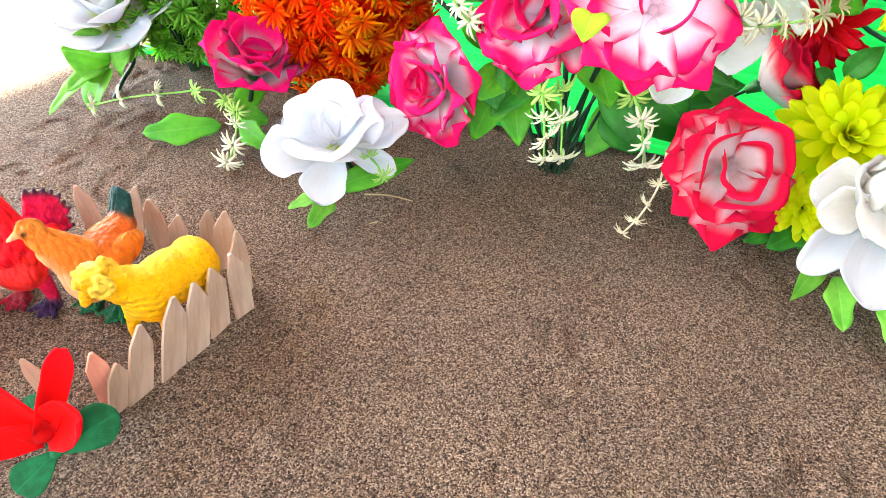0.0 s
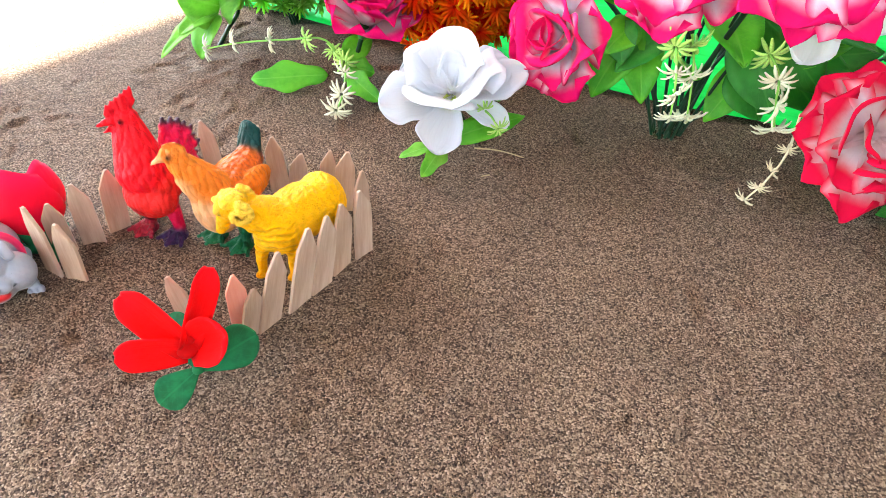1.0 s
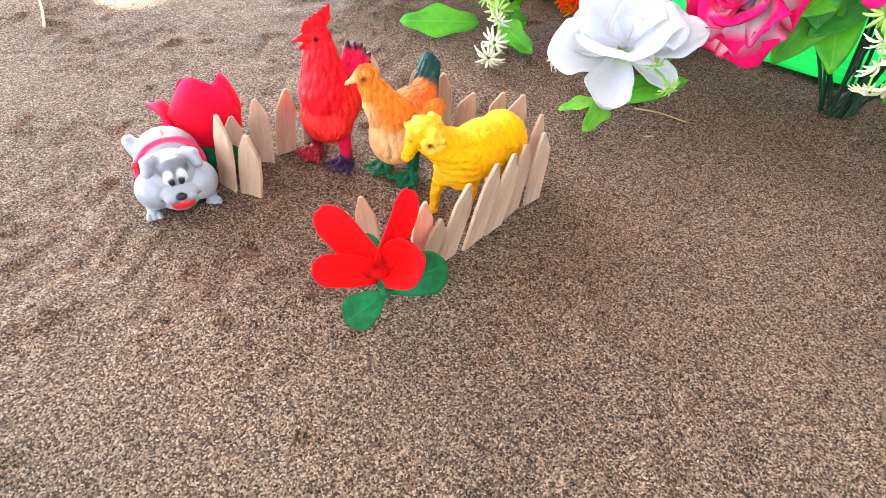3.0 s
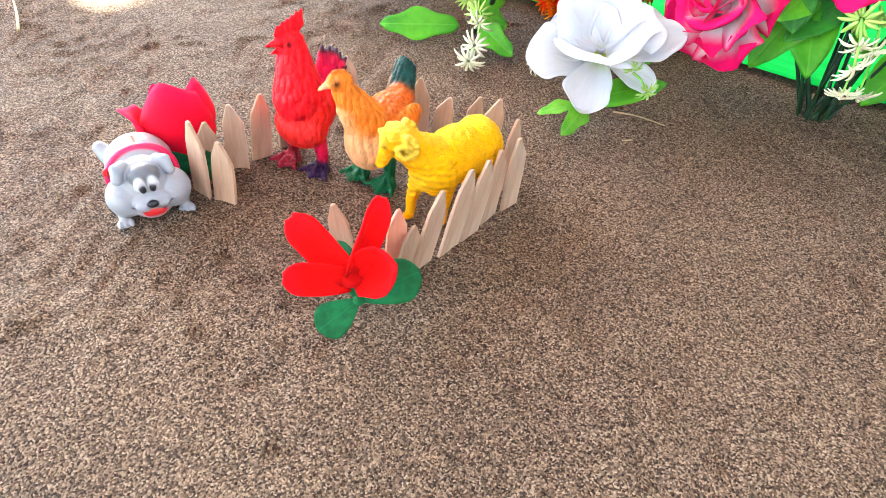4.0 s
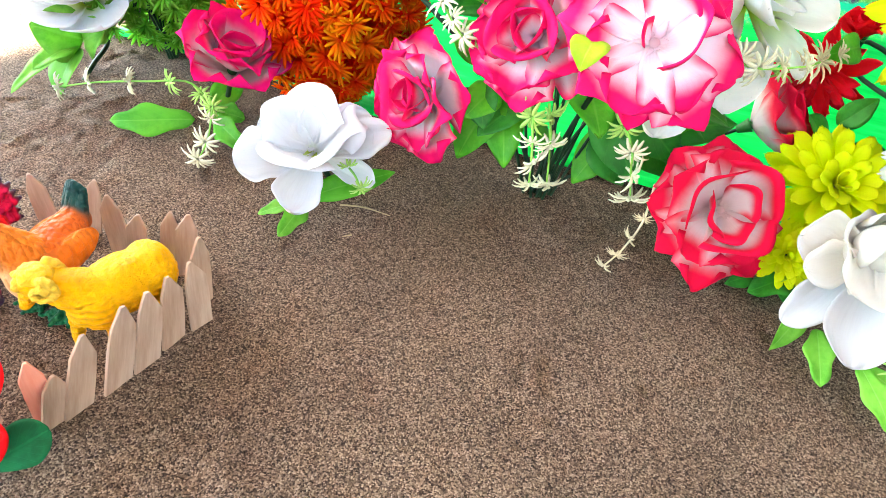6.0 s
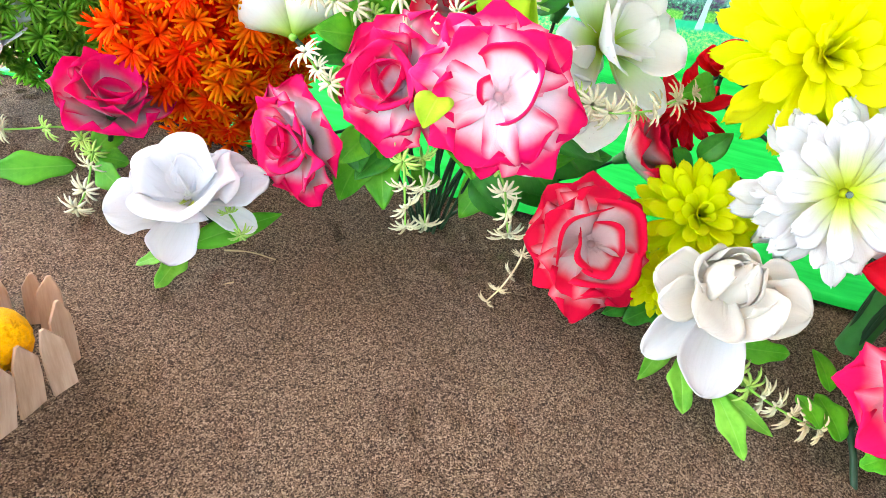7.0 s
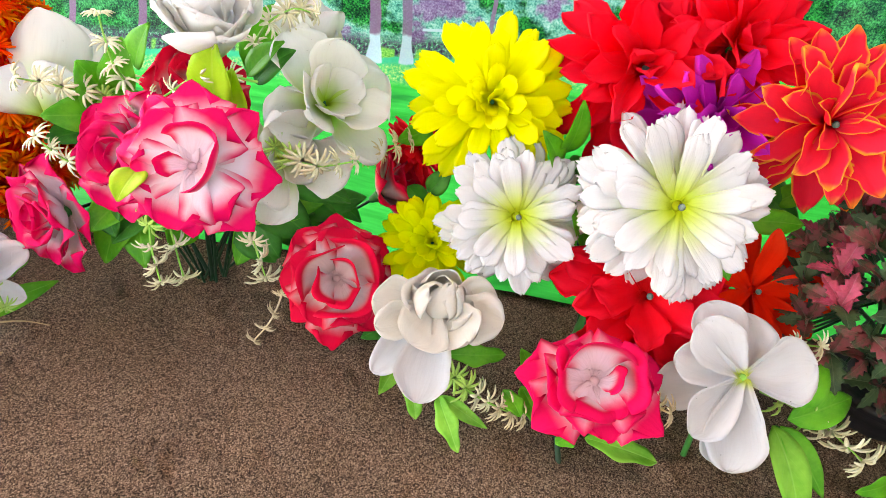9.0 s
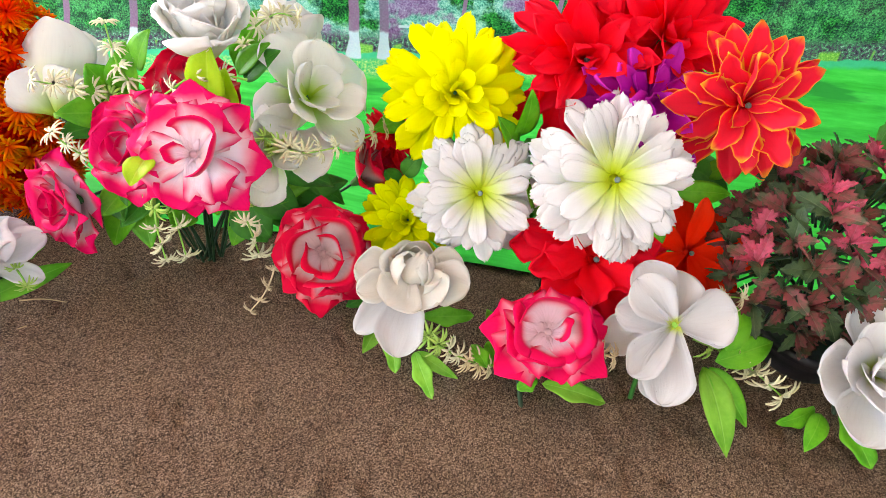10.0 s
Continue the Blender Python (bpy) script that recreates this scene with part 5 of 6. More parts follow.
def right_bouquet():
    b = thing("artificial_bouquet", (0.367, 0.257, 0.0), "bouquet of red, yellow, white and purple fabric flowers on green stems", "bouquet")
    base = V((0.367, 0.257, -0.004))
    heads = [
        ((0.293, 0.320, 0.172), (-0.30, -0.80, 0.42), 0.050, POM_RINGS, M_YELLOW, "chrysanthemum", 0, 31, False, "bright yellow many-petalled fabric flower"),
        ((0.291, 0.266, 0.121), (-0.38, -0.78, 0.42), 0.045, DAISY_RINGS, M_DAISY, "daisy", 10, 32, True, "white fabric daisy with a lime centre and grey bead"),
        ((0.355, 0.208, 0.154), (-0.36, -0.78, 0.45), 0.0505, DAISY_RINGS, M_DAISY, "daisy", 0, 33, True, "large white fabric daisy with a lime centre and grey bead"),
        ((0.374, 0.286, 0.202), (-0.42, -0.72, 0.45), 0.055, DAHLIA_RINGS, M_RED, "dahlia", 0, 34, True, "red fabric dahlia"),
        ((0.425, 0.268, 0.220), (-0.15, -0.75, 0.5), 0.050, DAHLIA_RINGS, M_RED, "dahlia", 20, 35, False, "red fabric dahlia"),
        ((0.404, 0.244, 0.180), (-0.10, -0.75, 0.50), 0.047, DAHLIA_RINGS, M_PURPLE, "dahlia", 0, 36, False, "purple fabric dahlia between the red ones"),
        ((0.447, 0.206, 0.196), (-0.45, -0.78, 0.35), 0.051, FLAME_RINGS, M_FLAME, "dahlia", 0, 37, True, "red fabric dahlia with orange petal rims"),
        ((0.358, 0.210, 0.086), (-0.25, -0.66, 0.66), 0.053, SINGLE_RINGS, M_RED, "dahlia", 0, 38, True, "flat red fabric flower with a grey bead"),
        ((0.428, 0.190, 0.090), (-0.30, -0.75, 0.5), 0.046, LILY_RINGS, M_SCARLET, "lily", 10, 39, True, "orange red fabric flower with pointed petals"),
        ((0.275, 0.385, 0.108), (-0.75, -0.3, -0.3), 0.027, DAHLIA_RINGS, M_RED, "dahlia", 0, 40, False, "small drooping red fabric flower"),
        ((0.298, 0.392, 0.132), (-0.5, -0.3, 0.6), 0.022, BUD_RINGS, M_RED, "rosebud", 0, 43, False, "small red fabric bud"),
    ]
    for i, (at, way, r, rings, m, kind, spin, seed, bead, label) in enumerate(heads):
        head(b, at, way, r, rings, m, kind, spin, seed, bead=bead, label=label, wave=0.14 if rings in (DAHLIA_RINGS, SINGLE_RINGS) else 0.08, jitter=2.8 if rings is FLAME_RINGS else 2.2 if rings in (DAHLIA_RINGS, POM_RINGS) else 1.5)
        a, w = V(at), V(way).normalized()
        foot = base + V((0.005 * math.cos(i * 2.1), 0.005 * math.sin(i * 2.1), 0))
        fork = base + V((0.007 * math.cos(i * 2.1), 0.007 * math.sin(i * 2.1), 0.055))
        stem(b, [foot, fork, fork.lerp(a - w * 0.045, 0.55) + V((0, 0, 0.01)), a - w * 0.045, a - w * r * 0.25], 0.0016, M_STEM_DARK)
    part("stem_sleeve", tube_bm([(0, 0, -0.004), (0.001, 0, 0.03), (0, 0, 0.06)], 0.009, 0.008, 12), M_STEM, b)
    leaves = [
        ((0.34, 0.28, 0.13), (0.33, 0.255, 0.155), 0.028, M_LEAF_DARK), ((0.33, 0.28, 0.10), (0.325, 0.25, 0.09), 0.028, M_LEAF), ((0.39, 0.24, 0.12), (0.405, 0.205, 0.13), 0.026, M_LEAF),
        ((0.30, 0.33, 0.08), (0.275, 0.345, 0.065), 0.026, M_LEAF_DARK), ((0.44, 0.23, 0.14), (0.475, 0.21, 0.12), 0.03, M_LEAF_DARK),
        ((0.277, 0.37, 0.132), (0.246, 0.36, 0.13), 0.018, M_LEAF),
        ((0.327, 0.28, 0.153), (0.32, 0.265, 0.195), 0.017, M_LEAF),
        ((0.324, 0.28, 0.142), (0.3, 0.27, 0.176), 0.018, M_LEAF),
        ((0.422, 0.215, 0.13), (0.465, 0.2, 0.127), 0.018, M_LEAF),
        ((0.394, 0.2, 0.118), (0.393, 0.185, 0.109), 0.013, M_LEAF),
        ((0.322, 0.26, 0.141), (0.341, 0.255, 0.09), 0.021, M_LEAF),
        ((0.336, 0.27, 0.094), (0.315, 0.26, 0.082), 0.019, M_LEAF_DARK),
        ((0.456, 0.22, 0.132), (0.48, 0.215, 0.145), 0.018, M_LEAF),
        ((0.257, 0.36, 0.093), (0.272, 0.35, 0.072), 0.019, M_LEAF_DARK),
        ((0.27, 0.35, 0.092), (0.284, 0.345, 0.112), 0.017, M_LEAF_DARK),
        ((0.475, 0.21, 0.109), (0.502, 0.2, 0.091), 0.02, M_LEAF_DARK),
    ]
    for i, (a, t, w, m) in enumerate(leaves):
        leaf(b, a, t, w, m, seed=i, roll=(i * 31 % 50) - 25)


right_bouquet()


def star_plant(name, base, centre, radii, count, size, mats, label, seed, petals, lift, width=1.0, thick=0.10):
    """A dense artificial plant: thin branches that end in small stars; the inner stars are one joined part."""
    t = thing(name, base, label, "artificial plant")
    rng = random.Random(seed)
    meshes = [as_mesh("floret", star_bm(petals, 1.0, thick, lift, s, 12, width), m) for s, m in enumerate(mats)]
    core = M_EMBER if mats[0] == M_ORANGE else mats[0]
    core_mesh = as_mesh("floret", star_bm(petals, 1.0, thick, lift, 9, 12, width), core)
    c = V(centre)
    br = bmesh.new()
    inner = bmesh.new()
    total = int(count * 1.6)
    for i in range(total):
        deep = i >= count
        n = total - count if deep else count
        k0 = i - count if deep else i
        z = 1 - 2 * (k0 + 0.5) / n
        a = k0 * 2.39996 + (1.2 if deep else 0)
        q = math.sqrt(1 - z * z)
        d = V((math.cos(a) * q, math.sin(a) * q, z)) + V((rng.uniform(-1, 1), rng.uniform(-1, 1), rng.uniform(-1, 1))) * 0.10
        k = rng.uniform(0.62, 0.90) if deep else rng.choice((1.0, 1.0, 0.96, 0.90))
        p = c + V((d.x * radii[0], d.y * radii[1], d.z * radii[2])) * k
        if p.z < 0.014:
            continue
        way = V((d.x / radii[0], d.y / radii[1], d.z / radii[2] + 2)).normalized() + V((rng.uniform(-1, 1), rng.uniform(-1, 1), rng.uniform(-1, 1))) * 0.35
        m = facing(p - t.location, way, rng.uniform(0, 360), size * rng.uniform(0.85, 1.25))
        me = meshes[rng.choice(range(len(meshes)))]
        if deep:
            nv = len(inner.verts)
            inner.from_mesh(core_mesh)
            inner.verts.ensure_lookup_table()
            bmesh.ops.transform(inner, matrix=m, verts=inner.verts[nv:])
        else:
            piece("floret", me, t, m)
        if i % 3 == 0:
            mid = c + (p - c) * 0.45
            tube_bm([mid - t.location, (mid + p) * 0.5 - t.location + V((0, 0, -0.003)), p - t.location], 0.0008, 0.0006, 4, br)
    for i in range(9):
        e = c + V((math.cos(i * 0.7) * radii[0], math.sin(i * 0.7) * radii[1], -radii[2] * 0.3 + 0.02 * (i % 3))) * 0.5
        tube_bm([(0.003 * math.cos(i), 0.003 * math.sin(i), -0.003), (e - t.location) * 0.5, e - t.location], 0.0012, 0.0009, 5, br)
    tagged(part("floret_mass", inner, core, t), kind="stuff")
    part("branch_work", br, M_STEM_DARK if mats[0] == M_GREEN_STAR else M_ORANGE, t)
    return t


star_plant("artificial_flower_bush", (-0.030, 0.550, 0), (-0.024, 0.540, 0.106), (0.067, 0.056, 0.096), 300, 0.0128, [M_ORANGE, M_AMBER], "bushy plastic plant of small orange and amber star flowers", 4, 16, 28, 0.9, 0.078)
star_plant("artificial_green_bush", (-0.162, 0.630, 0), (-0.164, 0.634, 0.115), (0.072, 0.05, 0.10), 290, 0.0115, [M_GREEN_STAR], "bushy green plastic plant with narrow leaf rosettes", 6, 13, 30, 0.9, 0.08)


def burgundy_plant():
    t = thing("artificial_holly_plant", (0.535, 0.135, 0), "burgundy and green toothed-leaf plastic plant in a black pot", "potted plant")
    rng = random.Random(12)
    bm = bmesh.new()
    prof = [(0.030, -0.006), (0.036, 0.012), (0.040, 0.022), (0.044, 0.023), (0.044, 0.030), (0.039, 0.030), (0.036, 0.018), (0.0, 0.017)]
    rings = [[bm.verts.new((r * math.cos(a), r * math.sin(a), z)) for a in (k * math.pi / 16 for k in range(32))] for r, z in prof[:-1]]
    for r0, r1 in zip(rings, rings[1:]):
        for k in range(32):
            bm.faces.new((r0[k], r0[(k + 1) % 32], r1[(k + 1) % 32], r1[k]))
    bm.faces.new(rings[-1])
    bm.faces.new(rings[0][::-1])
    part("pot", bm, M_BLACK, t, "black plastic pot sunk in the sand")
    c = V((0.510, 0.150, 0.098))
    rad = V((0.072, 0.056, 0.076))
    mass = bmesh.new()
    for i in range(84):
        # whorls of toothed leaves at the twig tips
        z = 1 - 1.8 * (i + 0.5) / 84
        a = i * 2.39996
        q = math.sqrt(max(0, 1 - z * z))
        d = V((math.cos(a) * q, math.sin(a) * q, z))
        p = c + V((d.x * rad.x, d.y * rad.y, d.z * rad.z)) * rng.choice((0.72, 0.86, 0.96, 1.0))
        axis = (d + V((rng.uniform(-1, 1), rng.uniform(-1, 1), 1.0)) * 0.45).normalized()
        side = axis.cross(V((0.3, 0.2, 0.9))).normalized()
        other = axis.cross(side)
        young = z > 0.05 and i % 2 == 0
        for k in range(6):
            b = k * 2.4 + rng.uniform(-0.3, 0.3)
            way = (axis * (0.95 if k > 2 else 0.35) + side * math.cos(b) + other * math.sin(b)).normalized()
            ln = rng.uniform(0.019, 0.028) * (0.75 if k > 2 else 1.0)
            leaf(t, p, p + way * ln, ln * 0.6, M_BURG_PINK if young and k > 1 else (M_BURG if (i + k) % 3 else M_BURG_GREEN), "toothed", -25, i + k, rng.uniform(-40, 40), 0.3)
        inner = c + (p - c) * 0.45
        tube_bm([inner - t.location, p - t.location], 0.0011, 0.0008, 5, mass)
    part("twig_work", mass, M_STEM_DARK, t)
    for i in range(8):
        e = c + V((math.cos(i * 0.8) * 0.04, math.sin(i * 0.8) * 0.035, -0.02 + 0.02 * (i % 3)))
        stem(t, [t.location + V((0.004 * math.cos(i), 0.004 * math.sin(i), 0.01)), (t.location + e) * 0.5 + V((0, 0, 0.02)), e], 0.0014, M_STEM_DARK)
    leaf(t, (0.53, 0.16, 0.15), (0.545, 0.165, 0.205), 0.03, M_LEAF_DARK, "toothed", -20, 2, 20)


burgundy_plant()


# ---- fence ----
def picket(at, turn, h, w, lean=(0.0, 0.0), m=None, cut=0.0, flat_top=0.28):
    t = 0.0018
    bm = bmesh.new()
    sh = h * (1 - flat_top)
    out = [(-w / 2, -0.006), (w / 2, -0.006), (w / 2 * 0.99, sh * 0.6), (w / 2 * 0.93, sh), (w * (0.10 + cut), h), (w * (-0.06 + cut), h * 0.995), (-w / 2 * 0.93, sh * 1.02), (-w / 2 * 0.99, sh * 0.6)]
    a = [bm.verts.new((x, -t / 2, z)) for x, z in out]
    b = [bm.verts.new((x, t / 2, z)) for x, z in out]
    bm.faces.new(a)
    bm.faces.new(b[::-1])
    for i in range(len(out)):
        j = (i + 1) % len(out)
        bm.faces.new((a[i], b[i], b[j], a[j]))
    bmesh.ops.bevel(bm, geom=bm.edges[:], offset=0.0003, segments=1, affect="EDGES")
    bmesh.ops.recalc_face_normals(bm, faces=bm.faces)
    ob = part("fence_picket", bm, m or M_WOOD, None)
    for p in ob.data.polygons:
        p.use_smooth = False
    ob.matrix_basis = pose(at[0], at[1], 0, 0, 0, turn) @ pose(0, 0, 0, lean[0], lean[1], 0)
    return tagged(ob, "pale wooden craft-stick picket with a cut point, pushed into sand" if m is None else "craft-stick picket with a pink reflection in its colour, pushed into sand", "fence picket", "toy fence pickets")


PICKETS = [
    # place, turn, height, width, lean, cut
    ((-0.2615, 0.297), -36, 0.045, 0.0130, (0, 8), -0.25), ((-0.2475, 0.290), -25, 0.039, 0.0135, (0, 8), -0.15), ((-0.2600, 0.3125), 20, 0.034, 0.011, (2, 2), 0),
    ((-0.2480, 0.3195), 17, 0.040, 0.0115, (0, 3), -0.15), ((-0.2380, 0.332), 42, 0.0385, 0.012, (0, 6), 0.0), ((-0.2255, 0.345), 44, 0.038, 0.012, (0, 2), 0),
    ((-0.1925, 0.384), 8, 0.037, 0.0105, (-4, -3), -0.1), ((-0.1705, 0.381), -8, 0.036, 0.0105, (-4, 12), 0.1), ((-0.1505, 0.363), -10, 0.038, 0.012, (0, 0), 0), ((-0.139, 0.352), -10, 0.034, 0.011, (0, 8), 0.1),
    ((-0.122, 0.350), 0, 0.036, 0.010, (0, 8), 0.05), ((-0.112, 0.341), 4, 0.039, 0.012, (-3, 8), 0.05), ((-0.1005, 0.317), 48, 0.040, 0.012, (-3, 8), 0),
    ((-0.0995, 0.301), 45, 0.042, 0.0125, (0, 3), -0.2), ((-0.1115, 0.290), 52, 0.040, 0.0135, (0, 10), -0.2), ((-0.1215, 0.276), 48, 0.042, 0.0135, (0, 16), -0.2), ((-0.132, 0.2645), 50, 0.043, 0.0140, (0, 19), -0.1),
    ((-0.1455, 0.2515), 46, 0.041, 0.0125, (0, 19), -0.1), ((-0.1535, 0.2455), 46, 0.027, 0.011, (0, 16), -0.1), ((-0.1805, 0.2500), -15, 0.036, 0.0105, (0, -6), -0.1),
]
for at, turn, h, w, lean, cut in PICKETS:
    picket(at, turn, h, w, lean, None, cut)
# one more wooden picket; its pink is painted-in reflected light
picket((-0.1575, 0.249), 25, 0.036, 0.010, (0, 2), M_WOOD_PINK_LIT)


# ---- moulded toys: each one plain mesh ----
def sculpt(name, prims, at, turn, material, label, category, voxel=0.0008, size=0.001, blend=0.0016, smooth=4, relief=None):
    """Merges painted ellipsoids into one skin. prims: centre, radii, turn, colour. relief: millimetres by which the skin is raised at places in mm."""
    bm = bmesh.new()
    mats = []
    for c, r, rot, col in prims:
        m = Matrix.Translation(V(c) * size) @ Euler([radians(a) for a in rot]).to_matrix().to_4x4() @ Matrix.Diagonal((*[k * size for k in r], 1))
        bmesh.ops.create_icosphere(bm, subdivisions=3, radius=1, matrix=m)
        mats.append((np.array(m.inverted()), min(r) * size, np.array(col)))
    me = bpy.data.meshes.new(name)
    bm.to_mesh(me)
    bm.free()
    ob = new(name, me)
    rm = ob.modifiers.new("skin", "REMESH")
    rm.mode, rm.voxel_size = "VOXEL", voxel
    sm = ob.modifiers.new("soft", "SMOOTH")
    sm.iterations, sm.factor = smooth, 0.5
    done = bpy.data.meshes.new_from_object(ob.evaluated_get(bpy.context.evaluated_depsgraph_get()))
    ob.modifiers.clear()
    ob.data = done
    bpy.data.meshes.remove(me)
    n = len(done.vertices)
    co = np.empty(n * 3)
    done.vertices.foreach_get("co", co)
    co = np.c_[co.reshape(-1, 3), np.ones(n)]
    tot, acc = np.zeros(n), np.zeros((n, 3))
    for inv, rmin, col in mats:
        d = (np.linalg.norm((co @ inv.T)[:, :3], axis=1) - 1) * rmin
        w = np.exp(-np.clip(d, -0.002, 0.05) / (blend * 0.45))
        tot += w
        acc += w[:, None] * col
    rgba = np.c_[acc / tot[:, None], np.ones(n)]
    if relief:
        nor = np.empty(n * 3)
        done.vertex_normals.foreach_get("vector", nor)
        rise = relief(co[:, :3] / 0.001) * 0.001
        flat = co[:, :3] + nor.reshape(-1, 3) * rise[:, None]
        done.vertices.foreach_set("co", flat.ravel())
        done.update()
        # colour is scaled with the relief: paler on the raised parts, darker in the folds
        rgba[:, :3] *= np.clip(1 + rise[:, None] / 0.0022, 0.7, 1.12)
    attr = done.color_attributes.new("Paint", "FLOAT_COLOR", "POINT")
    attr.data.foreach_set("color", rgba.ravel())
    for p in done.polygons:
        p.use_smooth = True
    done.materials.append(material)
    ob.matrix_basis = pose(at[0], at[1], at[2], 0, 0, turn)
    return tagged(ob, label, category)


def limb(a, b, ra, rb, col, n=6):
    a, b = V(a), V(b)
    return [(tuple(a.lerp(b, i / (n - 1))), (ra + (rb - ra) * i / (n - 1),) * 3, (0, 0, 0), col) for i in range(n)]


def grain3(p, seed):
    """Smooth value noise, -1..1, on an array of places in space."""
    r = np.random.RandomState(seed).uniform(-1, 1, (32, 32, 32))
    i = np.floor(p).astype(int)
    f = p - i
    f = f * f * (3 - 2 * f)
    out = 0
    for dx in (0, 1):
        for dy in (0, 1):
            for dz in (0, 1):
                w = (f[:, 0] if dx else 1 - f[:, 0]) * (f[:, 1] if dy else 1 - f[:, 1]) * (f[:, 2] if dz else 1 - f[:, 2])
                out = out + w * r[(i[:, 0] + dx) % 32, (i[:, 1] + dy) % 32, (i[:, 2] + dz) % 32]
    return out


def feathers(long_way, cell, deep):
    """Overlapping feather tips: rows of scales, longer along the body, with fine barbs."""
    def rise(p):
        bent = np.c_[grain3(p / 6, 3), grain3(p / 6, 4), grain3(p / 6, 5)] * 1.6
        q = (p + bent) / np.array([cell, cell * 0.8, cell * long_way])
        row = q[:, 2] - np.floor(q[:, 2])
        side = np.abs(np.sin((np.arctan2(p[:, 1], p[:, 0] + 4) * 6 + np.floor(q[:, 2]) * 1.57)))
        shed = (1 - row) * 0.55 * side ** 0.6
        body = np.clip((p[:, 2] - 14) / 6, 0, 1)
        return (shed + 0.3 * grain3(p / np.array([1.3, 1.3, 4.0]), 7) - 0.25) * body * deep
    return rise


def fleece(p):
    """Short wool in wavy vertical locks, deeper folds on the breast."""
    bent = grain3(p / 5, 2) * 2.2
    lock = np.sin(p[:, 0] * 1.5 + bent * 1.4 + np.sin(p[:, 2] * 0.7) * 1.2)
    fold = np.sin(p[:, 2] * 1.7 + bent) * np.clip((p[:, 0] - 6) / 8, 0, 1) * np.clip((42 - p[:, 2]) / 8, 0, 1)
    curl = grain3(p / 1.6, 8)
    body = np.clip((p[:, 2] - 13) / 5, 0, 1) * np.clip((38 - p[:, 0]) / 6, 0, 1)
    return (0.10 * lock + 0.36 * fold + 0.24 * curl) * body


def rooster():
    red, deep, dark, pink = (0.84, 0.006, 0.016), (0.70, 0.006, 0.06), (0.05, 0.02, 0.035), (0.86, 0.022, 0.020)
    foot, navy = (0.30, 0.012, 0.03), (0.035, 0.012, 0.05)
    p = [((-1, 0, 34), (15, 16, 16), (0, -10, 0), pink), ((4, 0, 27), (12.5, 15.5, 14), (0, 0, 0), pink), ((3, 0, 42), (12, 12.5, 12), (0, 0, 0), red), ((-9, 10, 36), (12, 4.5, 9), (0, 14, 0), red), ((-9, -10, 36), (12, 4.5, 9), (0, 14, 0), red)]
    p += limb((3, -0.5, 42), (1, -3, 66), 14, 7.8, red, 12)
    h = [((0, 0, 0), (7.0, 5.6, 6.2), (0, 0, 0), red), ((5.5, 2.2, -9), (2.6, 2.0, 5.0), (0, 0, 0), deep), ((5.5, -2.2, -9), (2.6, 2.0, 5.0), (0, 0, 0), deep)]
    h += limb((4.5, 0, 1.4), (13, 0, 0.6), 3.0, 0.8, red, 7) + limb((4.5, 0, -2.4), (11, 0, -3.8), 2.2, 0.7, red, 6)
    for i in range(6):
        x, z = 7.0 - 2.6 * i, 5.0 + 0.9 * i
        h += limb((x, 0, z), (x - 1.0, 0, z + 4.0 + 0.3 * i), 1.6, 0.8, red, 5)
    h.append(((0, 0, 6.4), (8.4, 1.5, 3.6), (0, 16, 0), red))
    for s in (1, -1):
        h.append(((3.4, 5.0 * s, 1.2), (1.2, 0.8, 1.2), (0, 0, 0), (0.02, 0.005, 0.005)))
    turn = Matrix.Rotation(radians(-26), 3, "Z")
    p += [(tuple(turn @ V(c) + V((1, -3.6, 71))), rr, (ro[0], ro[1], ro[2] - 26), col) for c, rr, ro, col in h]
    for i in range(13):
        a = radians(14 + i * 9.5)
        y = 2 + (i % 3 - 1) * 2.0
        d = (-math.sin(a), math.cos(a))
        p += limb((-11 + 5 * d[0], y, 39 + 5 * d[1]), (-13 + 18 * d[0], y, 40 + 18 * d[1]), 3.2, 2.4, deep, 5)
        p += limb((-13 + 19.5 * d[0], y, 40 + 19.5 * d[1]), (-13 + 22.5 * d[0], y, 40 + 22.5 * d[1]), 1.9, 1.1, dark, 3)
    for s, col, fx in ((1, navy, 3), (-1, foot, 4)):
        p += limb((0, 7 * s, 20), (fx - 2, 10 * s, 5), 4.8, 3.2, foot if s < 0 else deep, 6)
        for k in (-38, 0, 38):
            p += limb((fx - 2, 10 * s, 3.6), (fx - 2 + 13 * math.cos(radians(k)), 10 * s + 13 * math.sin(radians(k)), 1.4), 3.0, 1.3, col, 6)
        p.append(((fx + 3, 10 * s, 1.2), (7.5, 7, 1.3), (0, 0, 0), col))
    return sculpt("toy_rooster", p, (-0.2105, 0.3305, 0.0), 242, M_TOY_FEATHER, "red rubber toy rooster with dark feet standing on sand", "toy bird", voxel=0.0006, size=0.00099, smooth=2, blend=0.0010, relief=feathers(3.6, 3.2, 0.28))


